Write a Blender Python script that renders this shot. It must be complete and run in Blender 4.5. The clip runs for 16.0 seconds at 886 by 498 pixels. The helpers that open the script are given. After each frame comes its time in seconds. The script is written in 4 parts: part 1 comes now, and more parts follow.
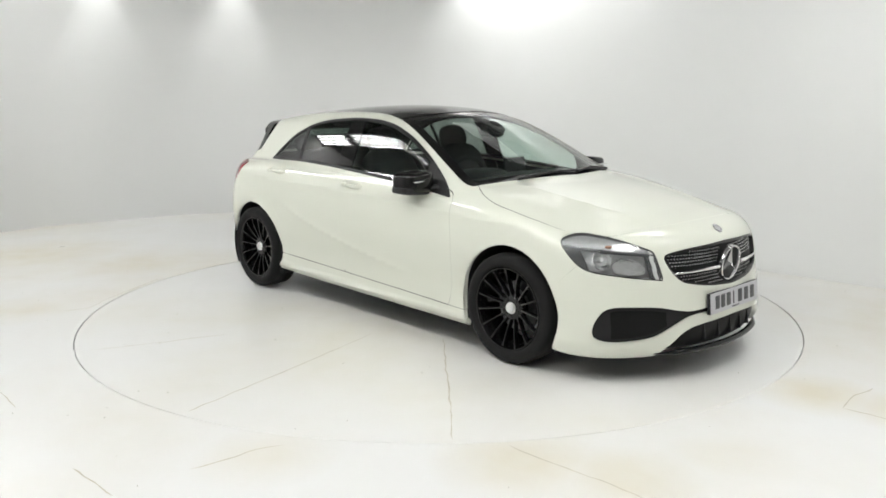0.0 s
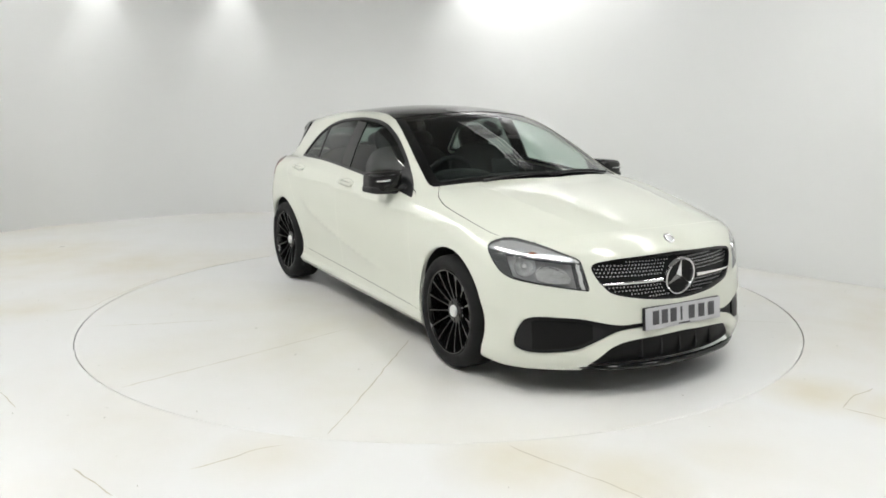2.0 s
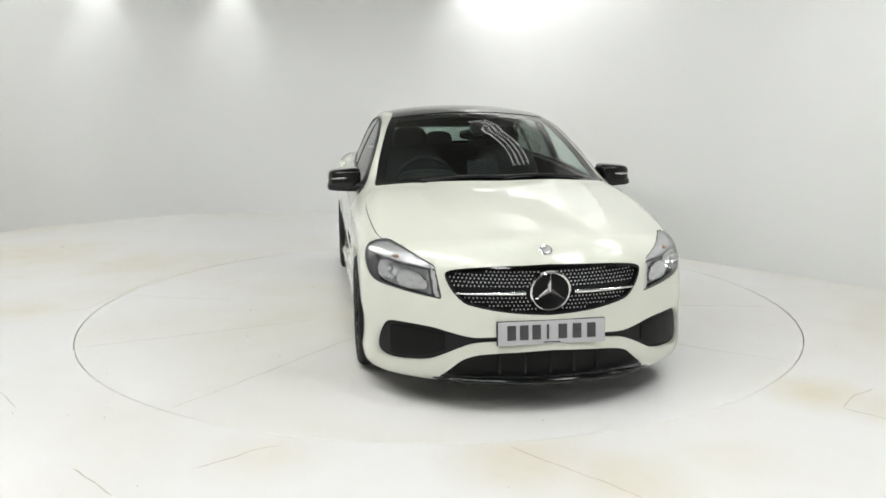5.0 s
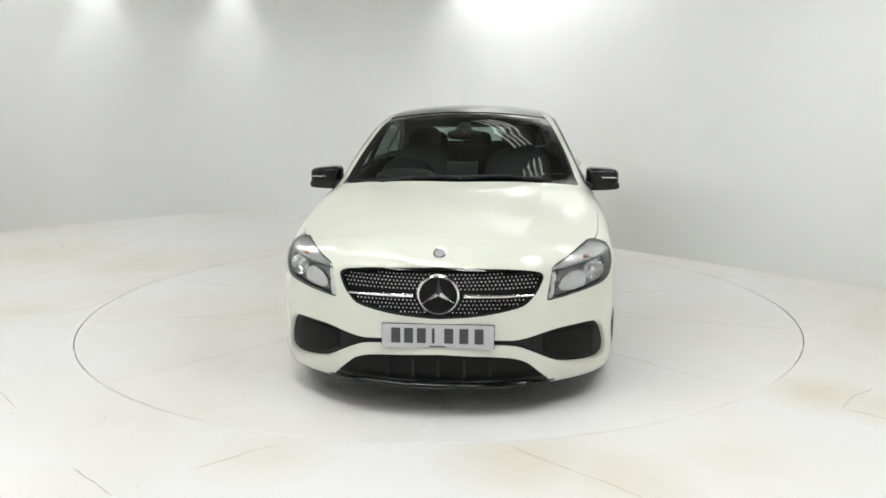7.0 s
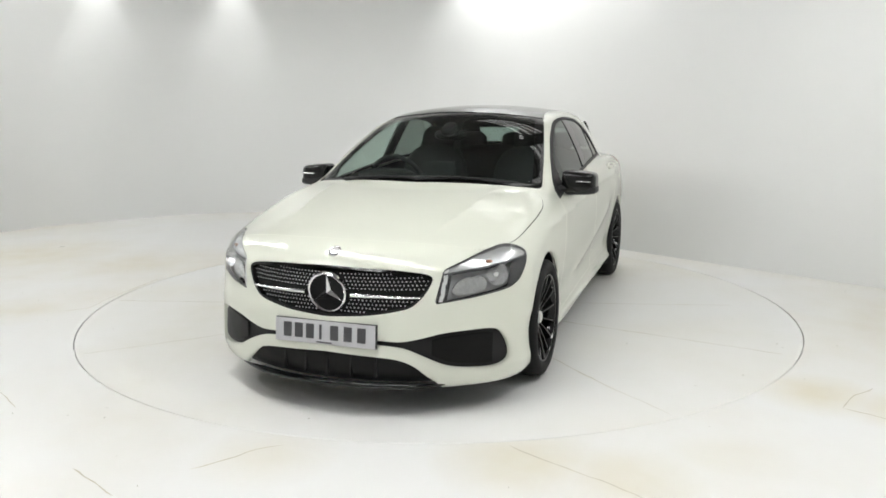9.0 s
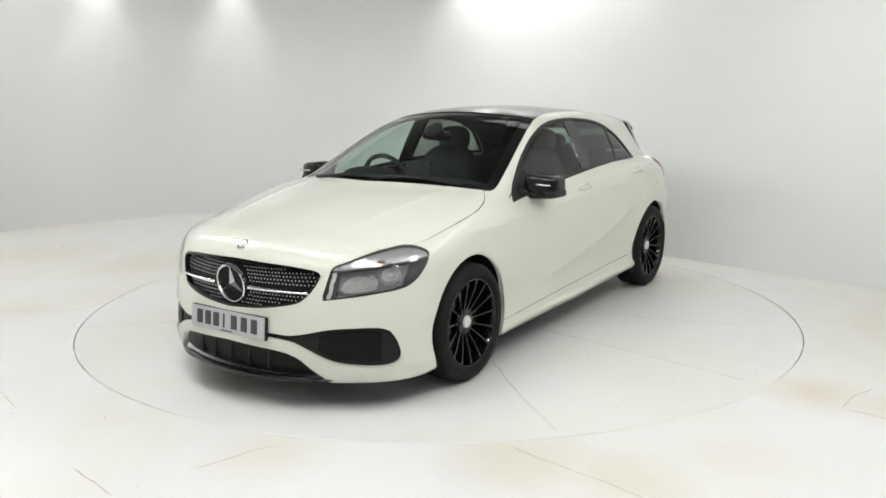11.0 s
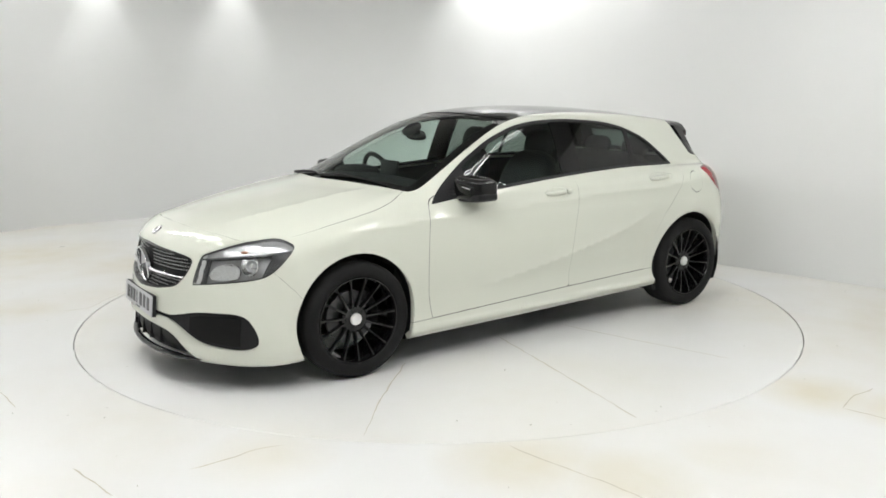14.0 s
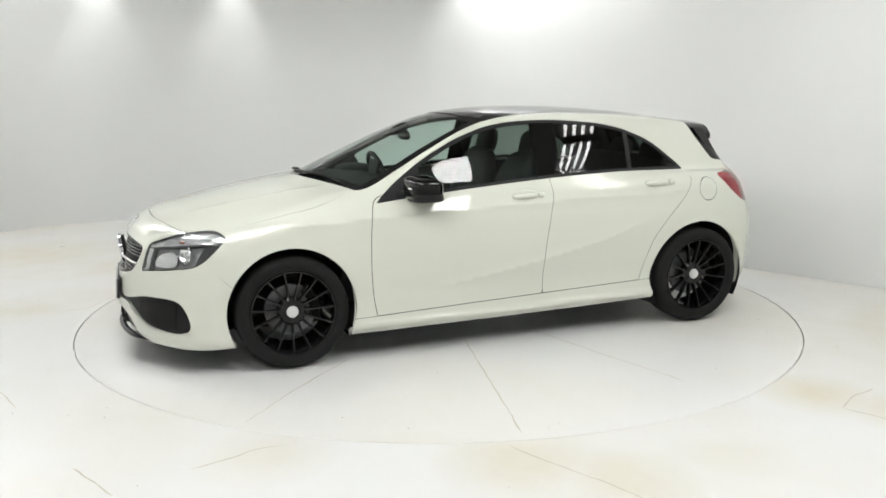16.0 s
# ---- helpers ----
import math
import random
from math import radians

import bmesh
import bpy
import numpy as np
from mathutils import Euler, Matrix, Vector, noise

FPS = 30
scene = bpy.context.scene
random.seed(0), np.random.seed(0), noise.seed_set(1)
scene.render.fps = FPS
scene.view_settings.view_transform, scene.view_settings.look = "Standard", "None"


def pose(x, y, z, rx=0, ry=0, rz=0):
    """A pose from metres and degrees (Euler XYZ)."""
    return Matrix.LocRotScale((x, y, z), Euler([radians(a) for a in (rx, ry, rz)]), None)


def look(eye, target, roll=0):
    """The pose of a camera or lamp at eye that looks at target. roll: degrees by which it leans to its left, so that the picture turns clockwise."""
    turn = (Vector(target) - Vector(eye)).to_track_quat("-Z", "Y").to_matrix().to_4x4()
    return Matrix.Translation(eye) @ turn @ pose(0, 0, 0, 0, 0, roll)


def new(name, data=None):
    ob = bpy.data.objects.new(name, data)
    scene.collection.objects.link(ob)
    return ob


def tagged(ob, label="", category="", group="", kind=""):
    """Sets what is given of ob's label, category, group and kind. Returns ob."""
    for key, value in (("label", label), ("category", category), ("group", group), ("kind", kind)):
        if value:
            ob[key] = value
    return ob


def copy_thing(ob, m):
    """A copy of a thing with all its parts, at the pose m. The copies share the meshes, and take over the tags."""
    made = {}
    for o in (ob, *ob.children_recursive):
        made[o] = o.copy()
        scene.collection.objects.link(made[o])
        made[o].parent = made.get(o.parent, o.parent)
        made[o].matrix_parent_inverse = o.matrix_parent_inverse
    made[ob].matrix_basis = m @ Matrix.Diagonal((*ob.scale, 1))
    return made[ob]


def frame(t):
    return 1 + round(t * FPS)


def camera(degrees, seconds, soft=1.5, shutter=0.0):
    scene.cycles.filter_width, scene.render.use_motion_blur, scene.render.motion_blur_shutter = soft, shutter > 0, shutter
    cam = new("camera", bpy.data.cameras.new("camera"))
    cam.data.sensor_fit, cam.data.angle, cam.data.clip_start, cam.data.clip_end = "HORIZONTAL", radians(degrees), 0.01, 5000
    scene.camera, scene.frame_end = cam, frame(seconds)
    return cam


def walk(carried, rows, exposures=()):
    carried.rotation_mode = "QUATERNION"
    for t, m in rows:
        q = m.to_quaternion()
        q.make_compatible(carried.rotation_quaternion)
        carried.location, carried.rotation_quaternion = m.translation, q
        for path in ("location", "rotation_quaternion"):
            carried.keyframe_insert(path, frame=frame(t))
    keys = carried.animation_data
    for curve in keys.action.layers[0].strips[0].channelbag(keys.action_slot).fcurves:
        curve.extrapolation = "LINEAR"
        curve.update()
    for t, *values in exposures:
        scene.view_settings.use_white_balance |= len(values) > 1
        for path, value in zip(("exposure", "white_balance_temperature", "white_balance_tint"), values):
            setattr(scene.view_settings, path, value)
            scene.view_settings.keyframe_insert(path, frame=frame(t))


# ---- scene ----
cam = camera(56.84, 16.0, soft=1.7)
EYE = pose(0, -5.828, 1.504, 90 - 10.642, 0, -0.276) @ pose(0, 0, 0, 0, 0, -0.186)
walk(cam, [(0.0, EYE), (16.0, EYE)], exposures=[(0.0, 0.0), (16.0, 0.0)])

# ---------------------------------------------------------------- light
world = bpy.data.worlds.new("world")
world.use_nodes = True
world.node_tree.nodes["Background"].inputs[0].default_value = (1, 1, 0.97, 1)
world.node_tree.nodes["Background"].inputs[1].default_value = 0.15
scene.world = world


TUBE_EMIT = 37.5

# ---------------------------------------------------------------- materials


def mat(name, colour, rough=0.5, metal=0.0, coat=0.0, noise_amt=0.0, scale=20.0, bump=0.0, bump_scale=200.0, spec=0.5, emit=0.0):
    m = bpy.data.materials.new(name)
    m.use_nodes = True
    nt = m.node_tree
    b = nt.nodes["Principled BSDF"]
    b.inputs["Base Color"].default_value = (*colour, 1)
    b.inputs["Roughness"].default_value = rough
    b.inputs["Metallic"].default_value = metal
    b.inputs["Coat Weight"].default_value = coat
    b.inputs["Coat Roughness"].default_value = 0.015
    b.inputs["Specular IOR Level"].default_value = spec
    if emit:
        b.inputs["Emission Color"].default_value = (1, 1, 0.985, 1)
        b.inputs["Emission Strength"].default_value = emit
    tc = nt.nodes.new("ShaderNodeTexCoord")
    if noise_amt:
        n = nt.nodes.new("ShaderNodeTexNoise")
        n.inputs["Scale"].default_value = scale
        n.inputs["Detail"].default_value = 6
        nt.links.new(tc.outputs["Object"], n.inputs["Vector"])
        r = nt.nodes.new("ShaderNodeMapRange")
        r.inputs["To Min"].default_value = 1 - noise_amt
        r.inputs["To Max"].default_value = 1 + noise_amt
        nt.links.new(n.outputs["Fac"], r.inputs["Value"])
        mx = nt.nodes.new("ShaderNodeVectorMath")
        mx.operation = "SCALE"
        mx.inputs[0].default_value = colour
        nt.links.new(r.outputs["Result"], mx.inputs["Scale"])
        nt.links.new(mx.outputs["Vector"], b.inputs["Base Color"])
        r2 = nt.nodes.new("ShaderNodeMapRange")
        r2.inputs["To Min"].default_value = max(0.02, rough * (1 - noise_amt))
        r2.inputs["To Max"].default_value = min(1, rough * (1 + noise_amt))
        nt.links.new(n.outputs["Fac"], r2.inputs["Value"])
        nt.links.new(r2.outputs["Result"], b.inputs["Roughness"])
    if bump:
        n2 = nt.nodes.new("ShaderNodeTexNoise")
        n2.inputs["Scale"].default_value = bump_scale
        nt.links.new(tc.outputs["Object"], n2.inputs["Vector"])
        bp = nt.nodes.new("ShaderNodeBump")
        bp.inputs["Strength"].default_value = bump
        bp.inputs["Distance"].default_value = 0.002
        nt.links.new(n2.outputs["Fac"], bp.inputs["Height"])
        nt.links.new(bp.outputs["Normal"], b.inputs["Normal"])
    return m


PAINT = mat("cream_white_paint", (0.715, 0.732, 0.645), 0.4, coat=1.0, noise_amt=0.012, scale=3, spec=0.08)
BLACK_GLOSS = mat("gloss_black", (0.004, 0.004, 0.004), 0.05, noise_amt=0.3, scale=8, spec=0.45)
BLACK_MATT = mat("black_plastic", (0.014, 0.014, 0.0148), 0.5, noise_amt=0.2, bump=0.25, bump_scale=900, spec=0.3)
RUBBER = mat("tyre_rubber", (0.011, 0.011, 0.011), 0.7, noise_amt=0.25, scale=15, bump=0.2, bump_scale=500, spec=0.2)
RIM_BLACK = mat("black_alloy", (0.007, 0.007, 0.0075), 0.11, noise_amt=0.2, scale=10, spec=0.4)
CHROME = mat("chrome", (0.85, 0.85, 0.86), 0.08, metal=1.0, noise_amt=0.05)
STEEL = mat("brake_steel", (0.15, 0.15, 0.155), 0.35, metal=1.0, noise_amt=0.15, scale=40)

# ---------------------------------------------------------------- body surface


def spl(xs, ys):
    """A smooth curve through the given stations, as a vectorised function."""
    xs, ys = np.array(xs, float), np.array(ys, float)
    if xs[0] > xs[-1]:
        xs, ys = xs[::-1], ys[::-1]
    h = np.diff(xs)
    d = np.diff(ys) / h
    m = np.zeros_like(ys)
    m[1:-1] = (d[:-1] * h[1:] + d[1:] * h[:-1]) / (h[1:] + h[:-1])
    m[0], m[-1] = d[0], d[-1]

    def f(x):
        x = np.asarray(x, float)
        i = np.clip(np.searchsorted(xs, x) - 1, 0, len(h) - 1)
        t = (x - xs[i]) / h[i]
        tc = np.clip(t, 0, 1)
        a, b = ys[i], ys[i + 1]
        v = a * (2 * tc**3 - 3 * tc**2 + 1) + h[i] * m[i] * (tc**3 - 2 * tc**2 + tc) + b * (3 * tc**2 - 2 * tc**3) + h[i] * m[i + 1] * (tc**3 - tc**2)
        return v + np.where(t < 0, m[i] * h[i] * t, 0) + np.where(t > 1, m[i + 1] * h[i] * (t - 1), 0)
    return f


def smax(a, b, r):
    h = np.maximum(r - np.abs(a - b), 0) / r
    return np.maximum(a, b) + h * h * r / 4


# stations along the car: x forward from the front axle, z up from the ground
plan_half = spl([0.93, 0.6, 0.3, 0.0, -0.6, -1.4, -2.2, -2.7, -3.05, -3.37], [0.80, 0.866, 0.884, 0.880, 0.872, 0.868, 0.872, 0.878, 0.862, 0.81])
side_inset = spl([0.1, 0.17, 0.2, 0.225, 0.255, 0.36, 0.5, 0.66, 0.8, 0.9, 0.97, 1.05, 1.2], [0.06, 0.032, 0.026, 0.024, 0.028, 0.033, 0.014, 0.0, 0.006, 0.030, 0.062, 0.12, 0.26])
hood_mid = spl([0.95, 0.86, 0.80, 0.70, 0.5, 0.2, -0.2, -0.6, -1.5, -2.6, -3.37], [0.66, 0.745, 0.782, 0.822, 0.875, 0.938, 0.995, 1.016, 1.018, 1.038, 1.03])
front_mid = spl([0.12, 0.2, 0.28, 0.36, 0.46, 0.56, 0.66, 0.76, 0.9], [0.87, 0.912, 0.922, 0.915, 0.902, 0.886, 0.866, 0.837, 0.78])
rear_mid = spl([0.15, 0.3, 0.5, 0.7, 0.85, 1.0, 1.1], [-3.30, -3.375, -3.40, -3.385, -3.33, -3.27, -3.22])
glass_half = spl([-0.2, -0.4, -0.8, -1.3, -1.8, -2.3, -2.66, -3.0, -3.3], [0.70, 0.735, 0.764, 0.777, 0.774, 0.745, 0.706, 0.655, 0.60])
lean = spl([0.9, 1.0, 1.15, 1.3, 1.45], [-0.035, 0.0, 0.065, 0.145, 0.24])
roof_mid = spl([0.3, -0.1, -0.4, -0.8, -1.05, -1.3, -1.6, -2.0, -2.4, -2.8, -3.1, -3.4], [0.80, 0.965, 1.10, 1.275, 1.365, 1.412, 1.43, 1.425, 1.398, 1.352, 1.305, 1.25])


line_high = spl([0.5, 0.0, -0.7, -1.3, -1.72, -2.15, -2.8], [0.76, 0.80, 0.832, 0.856, 0.870, 0.880, 0.90])
line_low = spl([-0.4, -0.9, -1.5, -2.0, -2.4], [0.36, 0.40, 0.50, 0.62, 0.76])
hood_drop = spl([0.9, 0.4, -0.35, -3.4], [0.14, 0.14, 0.055, 0.05])
hood_line = spl([0.7, 0.3, -0.4], [0.36, 0.45, 0.52])
floor_z = spl([0.95, 0.5, 0.3, -0.4, -2.2, -2.6, -3.4], [0.14, 0.14, 0.145, 0.15, 0.185, 0.20, 0.24])


belt = spl([0.6, 0.0, -0.45, -0.93, -1.33, -2.14, -2.65, -3.3], [0.93, 0.92, 0.895, 0.925, 0.95, 0.985, 1.0, 1.02])


def fade(x, a, b):
    u, v = np.clip((x - a) / 0.3, 0, 1), np.clip((b - x) / 0.3, 0, 1)
    return u * u * (3 - 2 * u) * v * v * (3 - 2 * v)


def body_f(p):
    """Below zero inside the car's skin."""
    x, y, z = p[..., 0], np.abs(p[..., 1]), p[..., 2]
    crease = 0.010 * np.exp(-np.abs(z - line_high(x)) / 0.035) * fade(x, -2.75, 0.15)
    crease = crease + 0.009 * np.exp(-np.abs(z - line_low(x)) / 0.05) * fade(x, -2.35, -0.75)
    crease = crease + 0.019 * np.exp(-(((z - floor_z(x) - 0.045) / 0.016) ** 2)) * fade(x, -2.55, -0.20)
    narrow = 0.034 * np.clip((x + 0.5) / 0.8, 0, 1) * np.clip((z - 0.45) / 0.35, 0, 1)
    side = y - plan_half(x) + narrow + side_inset(z + np.clip(z - 0.80, 0, 0.15) / 0.15 * (0.955 - belt(x))) - crease
    top = z - hood_mid(x) + hood_drop(x) * (y / 0.82) ** 2.4 - 0.007 * np.exp(-np.abs(y - hood_line(x)) / 0.06) * fade(x, -0.4, 0.62)
    front = x - front_mid(z) + 0.38 * y**2 + 0.26 * y**4
    rear = rear_mid(z) - x + 0.22 * y**2 + 0.22 * y**4
    low = smax(side, top * 0.95, 0.09)
    low = smax(low, front * 0.9, 0.10)
    low = smax(low, rear, 0.14)
    low = smax(low, floor_z(x) - z, 0.03)
    g_side = (y - glass_half(x) + lean(z)) * 0.92
    g_top = (z - roof_mid(x + 0.30 * y**2) + 0.06 * (y / 0.6) ** 2) * 0.9
    g_rear = ((-3.0 - x) + (z - 1.27) * 0.75 + 0.25 * y**2) * 0.8
    g = smax(g_side, g_top, 0.05)
    g = smax(g, g_rear, 0.06)
    g = smax(g, 0.92 - z, 0.05)
    return -smax(-low, -g, 0.035)


def body_n(p, e=0.002):
    g = np.stack([body_f(p + e * np.eye(3)[i]) - body_f(p - e * np.eye(3)[i]) for i in range(3)], -1)
    return g / np.maximum(np.linalg.norm(g, axis=-1, keepdims=True), 1e-9)


def body_grid(nx=190, na=170, nf=60):
    """Half of the skin (y >= 0): sections across the car, closed by a fan at either end."""
    phi = np.linspace(-90, 90, na)
    x1, x0 = 0.30, -2.95
    planes = [(x1, a) for a in np.linspace(0, 90, nf)] + [(x, 90) for x in np.linspace(x1, x0, nx)[1:]] + [(x0, a) for a in np.linspace(90, 180, nf)[1:]]
    c = np.array([[x, 0, 0.56] for x, _ in planes])[:, None, :].repeat(na, 1)
    az = np.radians([a for _, a in planes])[:, None]
    ph = np.radians(phi)[None, :]
    d = np.stack([np.cos(az) * np.cos(ph), np.sin(az) * np.cos(ph), np.sin(ph) + 0 * az], -1)
    lo, hi = np.zeros(d.shape[:2]), np.full(d.shape[:2], 1.6)
    # first crossing outwards
    found = np.zeros_like(lo, bool)
    for s in np.linspace(0.02, 1.6, 80):
        out = body_f(c + d * s) > 0
        newly = out & ~found
        hi = np.where(newly, s, hi)
        lo = np.where(newly, s - 0.02, lo)
        found |= out
    for _ in range(26):
        mid = (lo + hi) / 2
        out = body_f(c + d * mid[..., None]) > 0
        hi, lo = np.where(out, mid, hi), np.where(out, lo, mid)
    v = (c + d * hi[..., None])
    v[:, [0, -1], 1] = 0
    v[0, :, 1] = v[-1, :, 1] = 0
    m, n = v.shape[:2]
    idx = np.arange(m * n).reshape(m, n)
    f = np.stack([idx[:-1, :-1], idx[1:, :-1], idx[1:, 1:], idx[:-1, 1:]], -1).reshape(-1, 4)
    return v.reshape(-1, 3), f


# ---------------------------------------------------------------- cutting the skin into panels
def outline(points, rounds=3):
    """A closed outline with its corners rounded off."""
    p = np.array(points, float)
    for _ in range(rounds):
        q = np.roll(p, -1, 0)
        p = np.stack([0.8 * p + 0.2 * q, 0.2 * p + 0.8 * q], 1).reshape(-1, 2)
    return p


def poly_sd(a, b, poly):
    """Signed distance to a closed outline, below zero inside."""
    d = np.full(len(a), 1.0)
    lo, hi = poly.min(0) - 0.06, poly.max(0) + 0.06
    k = np.where((a > lo[0]) & (a < hi[0]) & (b > lo[1]) & (b < hi[1]))[0]
    if not len(k):
        return d
    q = np.stack([a[k], b[k]], -1)[:, None, :]
    p0, p1 = poly[None], np.roll(poly, -1, 0)[None]
    e, w = p1 - p0, q - p0
    t = np.clip((w * e).sum(-1) / np.maximum((e * e).sum(-1), 1e-12), 0, 1)
    dist = np.sqrt((((w - e * t[..., None]) ** 2).sum(-1)).min(1))
    up = (p0[..., 1] <= q[..., 1]) & (p1[..., 1] > q[..., 1])
    dn = (p1[..., 1] <= q[..., 1]) & (p0[..., 1] > q[..., 1])
    cr = e[..., 0] * w[..., 1] - e[..., 1] * w[..., 0]
    wind = (up & (cr > 0)).sum(1) - (dn & (cr < 0)).sum(1)
    d[k] = np.where(wind != 0, -dist, dist)
    return d


class Skin:
    def __init__(self):
        v, f = body_grid()
        self.v, self.f, self.seams = [tuple(p) for p in v], [tuple(q) for q in f.tolist()], []

    def split(self, faces, sd, level=0.0):
        """Cuts faces along sd = level; returns those inside and those outside."""
        d = (sd(np.array(self.v)) - level).tolist()
        inside, outside, cache = [], [], {}

        def crossing(i, j):
            key = (i, j) if i < j else (j, i)
            if key not in cache:
                t = d[i] / (d[i] - d[j])
                a, b = self.v[i], self.v[j]
                cache[key] = len(self.v)
                self.v.append(tuple(a[k] + t * (b[k] - a[k]) for k in range(3)))
            return cache[key]
        for f in faces:
            n = sum(1 for i in f if d[i] < 0)
            if n == len(f):
                inside.append(f)
            elif n == 0:
                outside.append(f)
            else:
                a, b = [], []
                for i, j in zip(f, f[1:] + f[:1]):
                    (a if d[i] < 0 else b).append(i)
                    if (d[i] < 0) != (d[j] < 0):
                        c = crossing(i, j)
                        a.append(c)
                        b.append(c)
                if len(a) > 2:
                    inside.append(tuple(a))
                if len(b) > 2:
                    outside.append(tuple(b))
        return inside, outside

    def panel(self, faces, sd, gap=0.0022):
        """Takes a panel out of faces and leaves a gap round it."""
        inner, rest = self.split(faces, sd, -gap)
        if gap:
            band, rest = self.split(rest, sd, gap)
            self.seams += band
        return inner, rest


def link(name, verts, faces, material, parent, normals=None, label="", smooth=True):
    me = bpy.data.meshes.new(name)
    me.from_pydata([tuple(p) for p in verts], [], faces)
    me.materials.append(material)
    if smooth:
        me.polygons.foreach_set("use_smooth", [True] * len(me.polygons))
    if normals is not None:
        me.normals_split_custom_set_from_vertices(normals)
    ob = new(name, me)
    ob.parent = parent
    return tagged(ob, label)


def skin_part(name, skin, faces, material, parent, side="L", offset=0.0, skirt=0.012, label=""):
    """A panel of the skin with turned-in edges; side L, R, or B for one that spans both."""
    used = sorted({i for f in faces for i in f})
    at = {i: k for k, i in enumerate(used)}
    v = np.array([skin.v[i] for i in used])
    mid = np.abs(v[:, 1]) < 1e-6
    for _ in range(2):
        v = v - body_f(v)[:, None] * body_n(v)
    v[mid, 1] = 0
    n = body_n(v)
    n[mid, 1] = 0
    v = v + n * offset
    fs = [tuple(at[i] for i in f) for f in faces]
    count = {}
    for f in fs:
        for i, j in zip(f, f[1:] + f[:1]):
            if (j, i) in count:
                count[(j, i)] = None
            else:
                count[(i, j)] = (i, j)
    tot = 0.0
    for f in fs[:: max(1, len(fs) // 50)]:
        nn = np.cross(v[f[1]] - v[f[0]], v[f[2]] - v[f[0]])
        tot += float(nn @ n[f[0]])
    if skirt:
        inner = {}
        vi, ni = [], []
        for e in list(count.values()):
            if e is None or (mid[e[0]] and mid[e[1]]):
                continue
            for i in e:
                if i not in inner:
                    inner[i] = len(v) + len(vi)
                    p = v[i] - n[i] * skirt
                    if mid[i]:
                        p[1] = 0
                    vi.append(p)
                    ni.append(n[i])
            fs.append((e[1], e[0], inner[e[0]], inner[e[1]]))
        if vi:
            v, n, mid = np.concatenate([v, vi]), np.concatenate([n, ni]), np.concatenate([mid, np.array([abs(p[1]) < 1e-6 for p in vi])])
    if tot < 0:
        fs = [f[::-1] for f in fs]
    if side == "R":
        v, n, fs = v * [1, -1, 1], n * [1, -1, 1], [f[::-1] for f in fs]
    if side == "B":
        m = len(v)
        idx = [i if mid[i] else None for i in range(m)]
        ev, en = [], []
        for i in range(m):
            if idx[i] is None:
                idx[i] = m + len(ev)
                ev.append(v[i] * [1, -1, 1])
                en.append(n[i] * [1, -1, 1])
        fs = fs + [tuple(idx[i] for i in f[::-1]) for f in fs]
        v, n = np.concatenate([v, ev]), np.concatenate([n, en])
    return link(name, v, fs, material, parent, n, label)


def part(name, bm, material, parent, label="", smooth=35):
    me = bpy.data.meshes.new(name)
    bmesh.ops.recalc_face_normals(bm, faces=bm.faces)
    for f in bm.faces:
        f.smooth = bool(smooth)
    if smooth:
        for e in bm.edges:
            e.smooth = len(e.link_faces) == 2 and e.calc_face_angle(0) < radians(smooth)
    bm.to_mesh(me)
    bm.free()
    me.materials.append(material)
    ob = new(name, me)
    ob.parent = parent
    return tagged(ob, label)


def box(sx, sy, sz, m=None, bevel=0.0, seg=2, bm=None):
    own = bmesh.new()
    bmesh.ops.create_cube(own, size=1)
    own.transform(Matrix.Diagonal((sx, sy, sz, 1)))
    if bevel:
        bmesh.ops.bevel(own, geom=own.edges[:], offset=bevel, segments=seg, profile=0.7, affect="EDGES")
    if m:
        own.transform(m)
    return merge(bm, own)


def merge(bm, own):
    if bm is None:
        return own
    me = bpy.data.meshes.new("tmp")
    own.to_mesh(me)
    own.free()
    bm.from_mesh(me)
    bpy.data.meshes.remove(me)
    return bm


def lathe(profile, seg=64, m=None, bm=None, closed=False):
    """Turns (radius, along) round the y axis."""
    own = bmesh.new()
    rings = []
    for r, a in profile:
        if r < 1e-6:
            rings.append([own.verts.new((0, a, 0))])
        else:
            rings.append([own.verts.new((r * math.cos(2 * math.pi * k / seg), a, r * math.sin(2 * math.pi * k / seg))) for k in range(seg)])
    pairs = list(zip(rings, rings[1:])) + ([(rings[-1], rings[0])] if closed else [])
    for a, b in pairs:
        for k in range(seg):
            q = [a[k % len(a)], a[(k + 1) % seg % len(a)], b[(k + 1) % seg % len(b)], b[k % len(b)]]
            q = list(dict.fromkeys(q))
            if len(q) > 2:
                own.faces.new(q)
    if m:
        own.transform(m)
    return merge(bm, own)


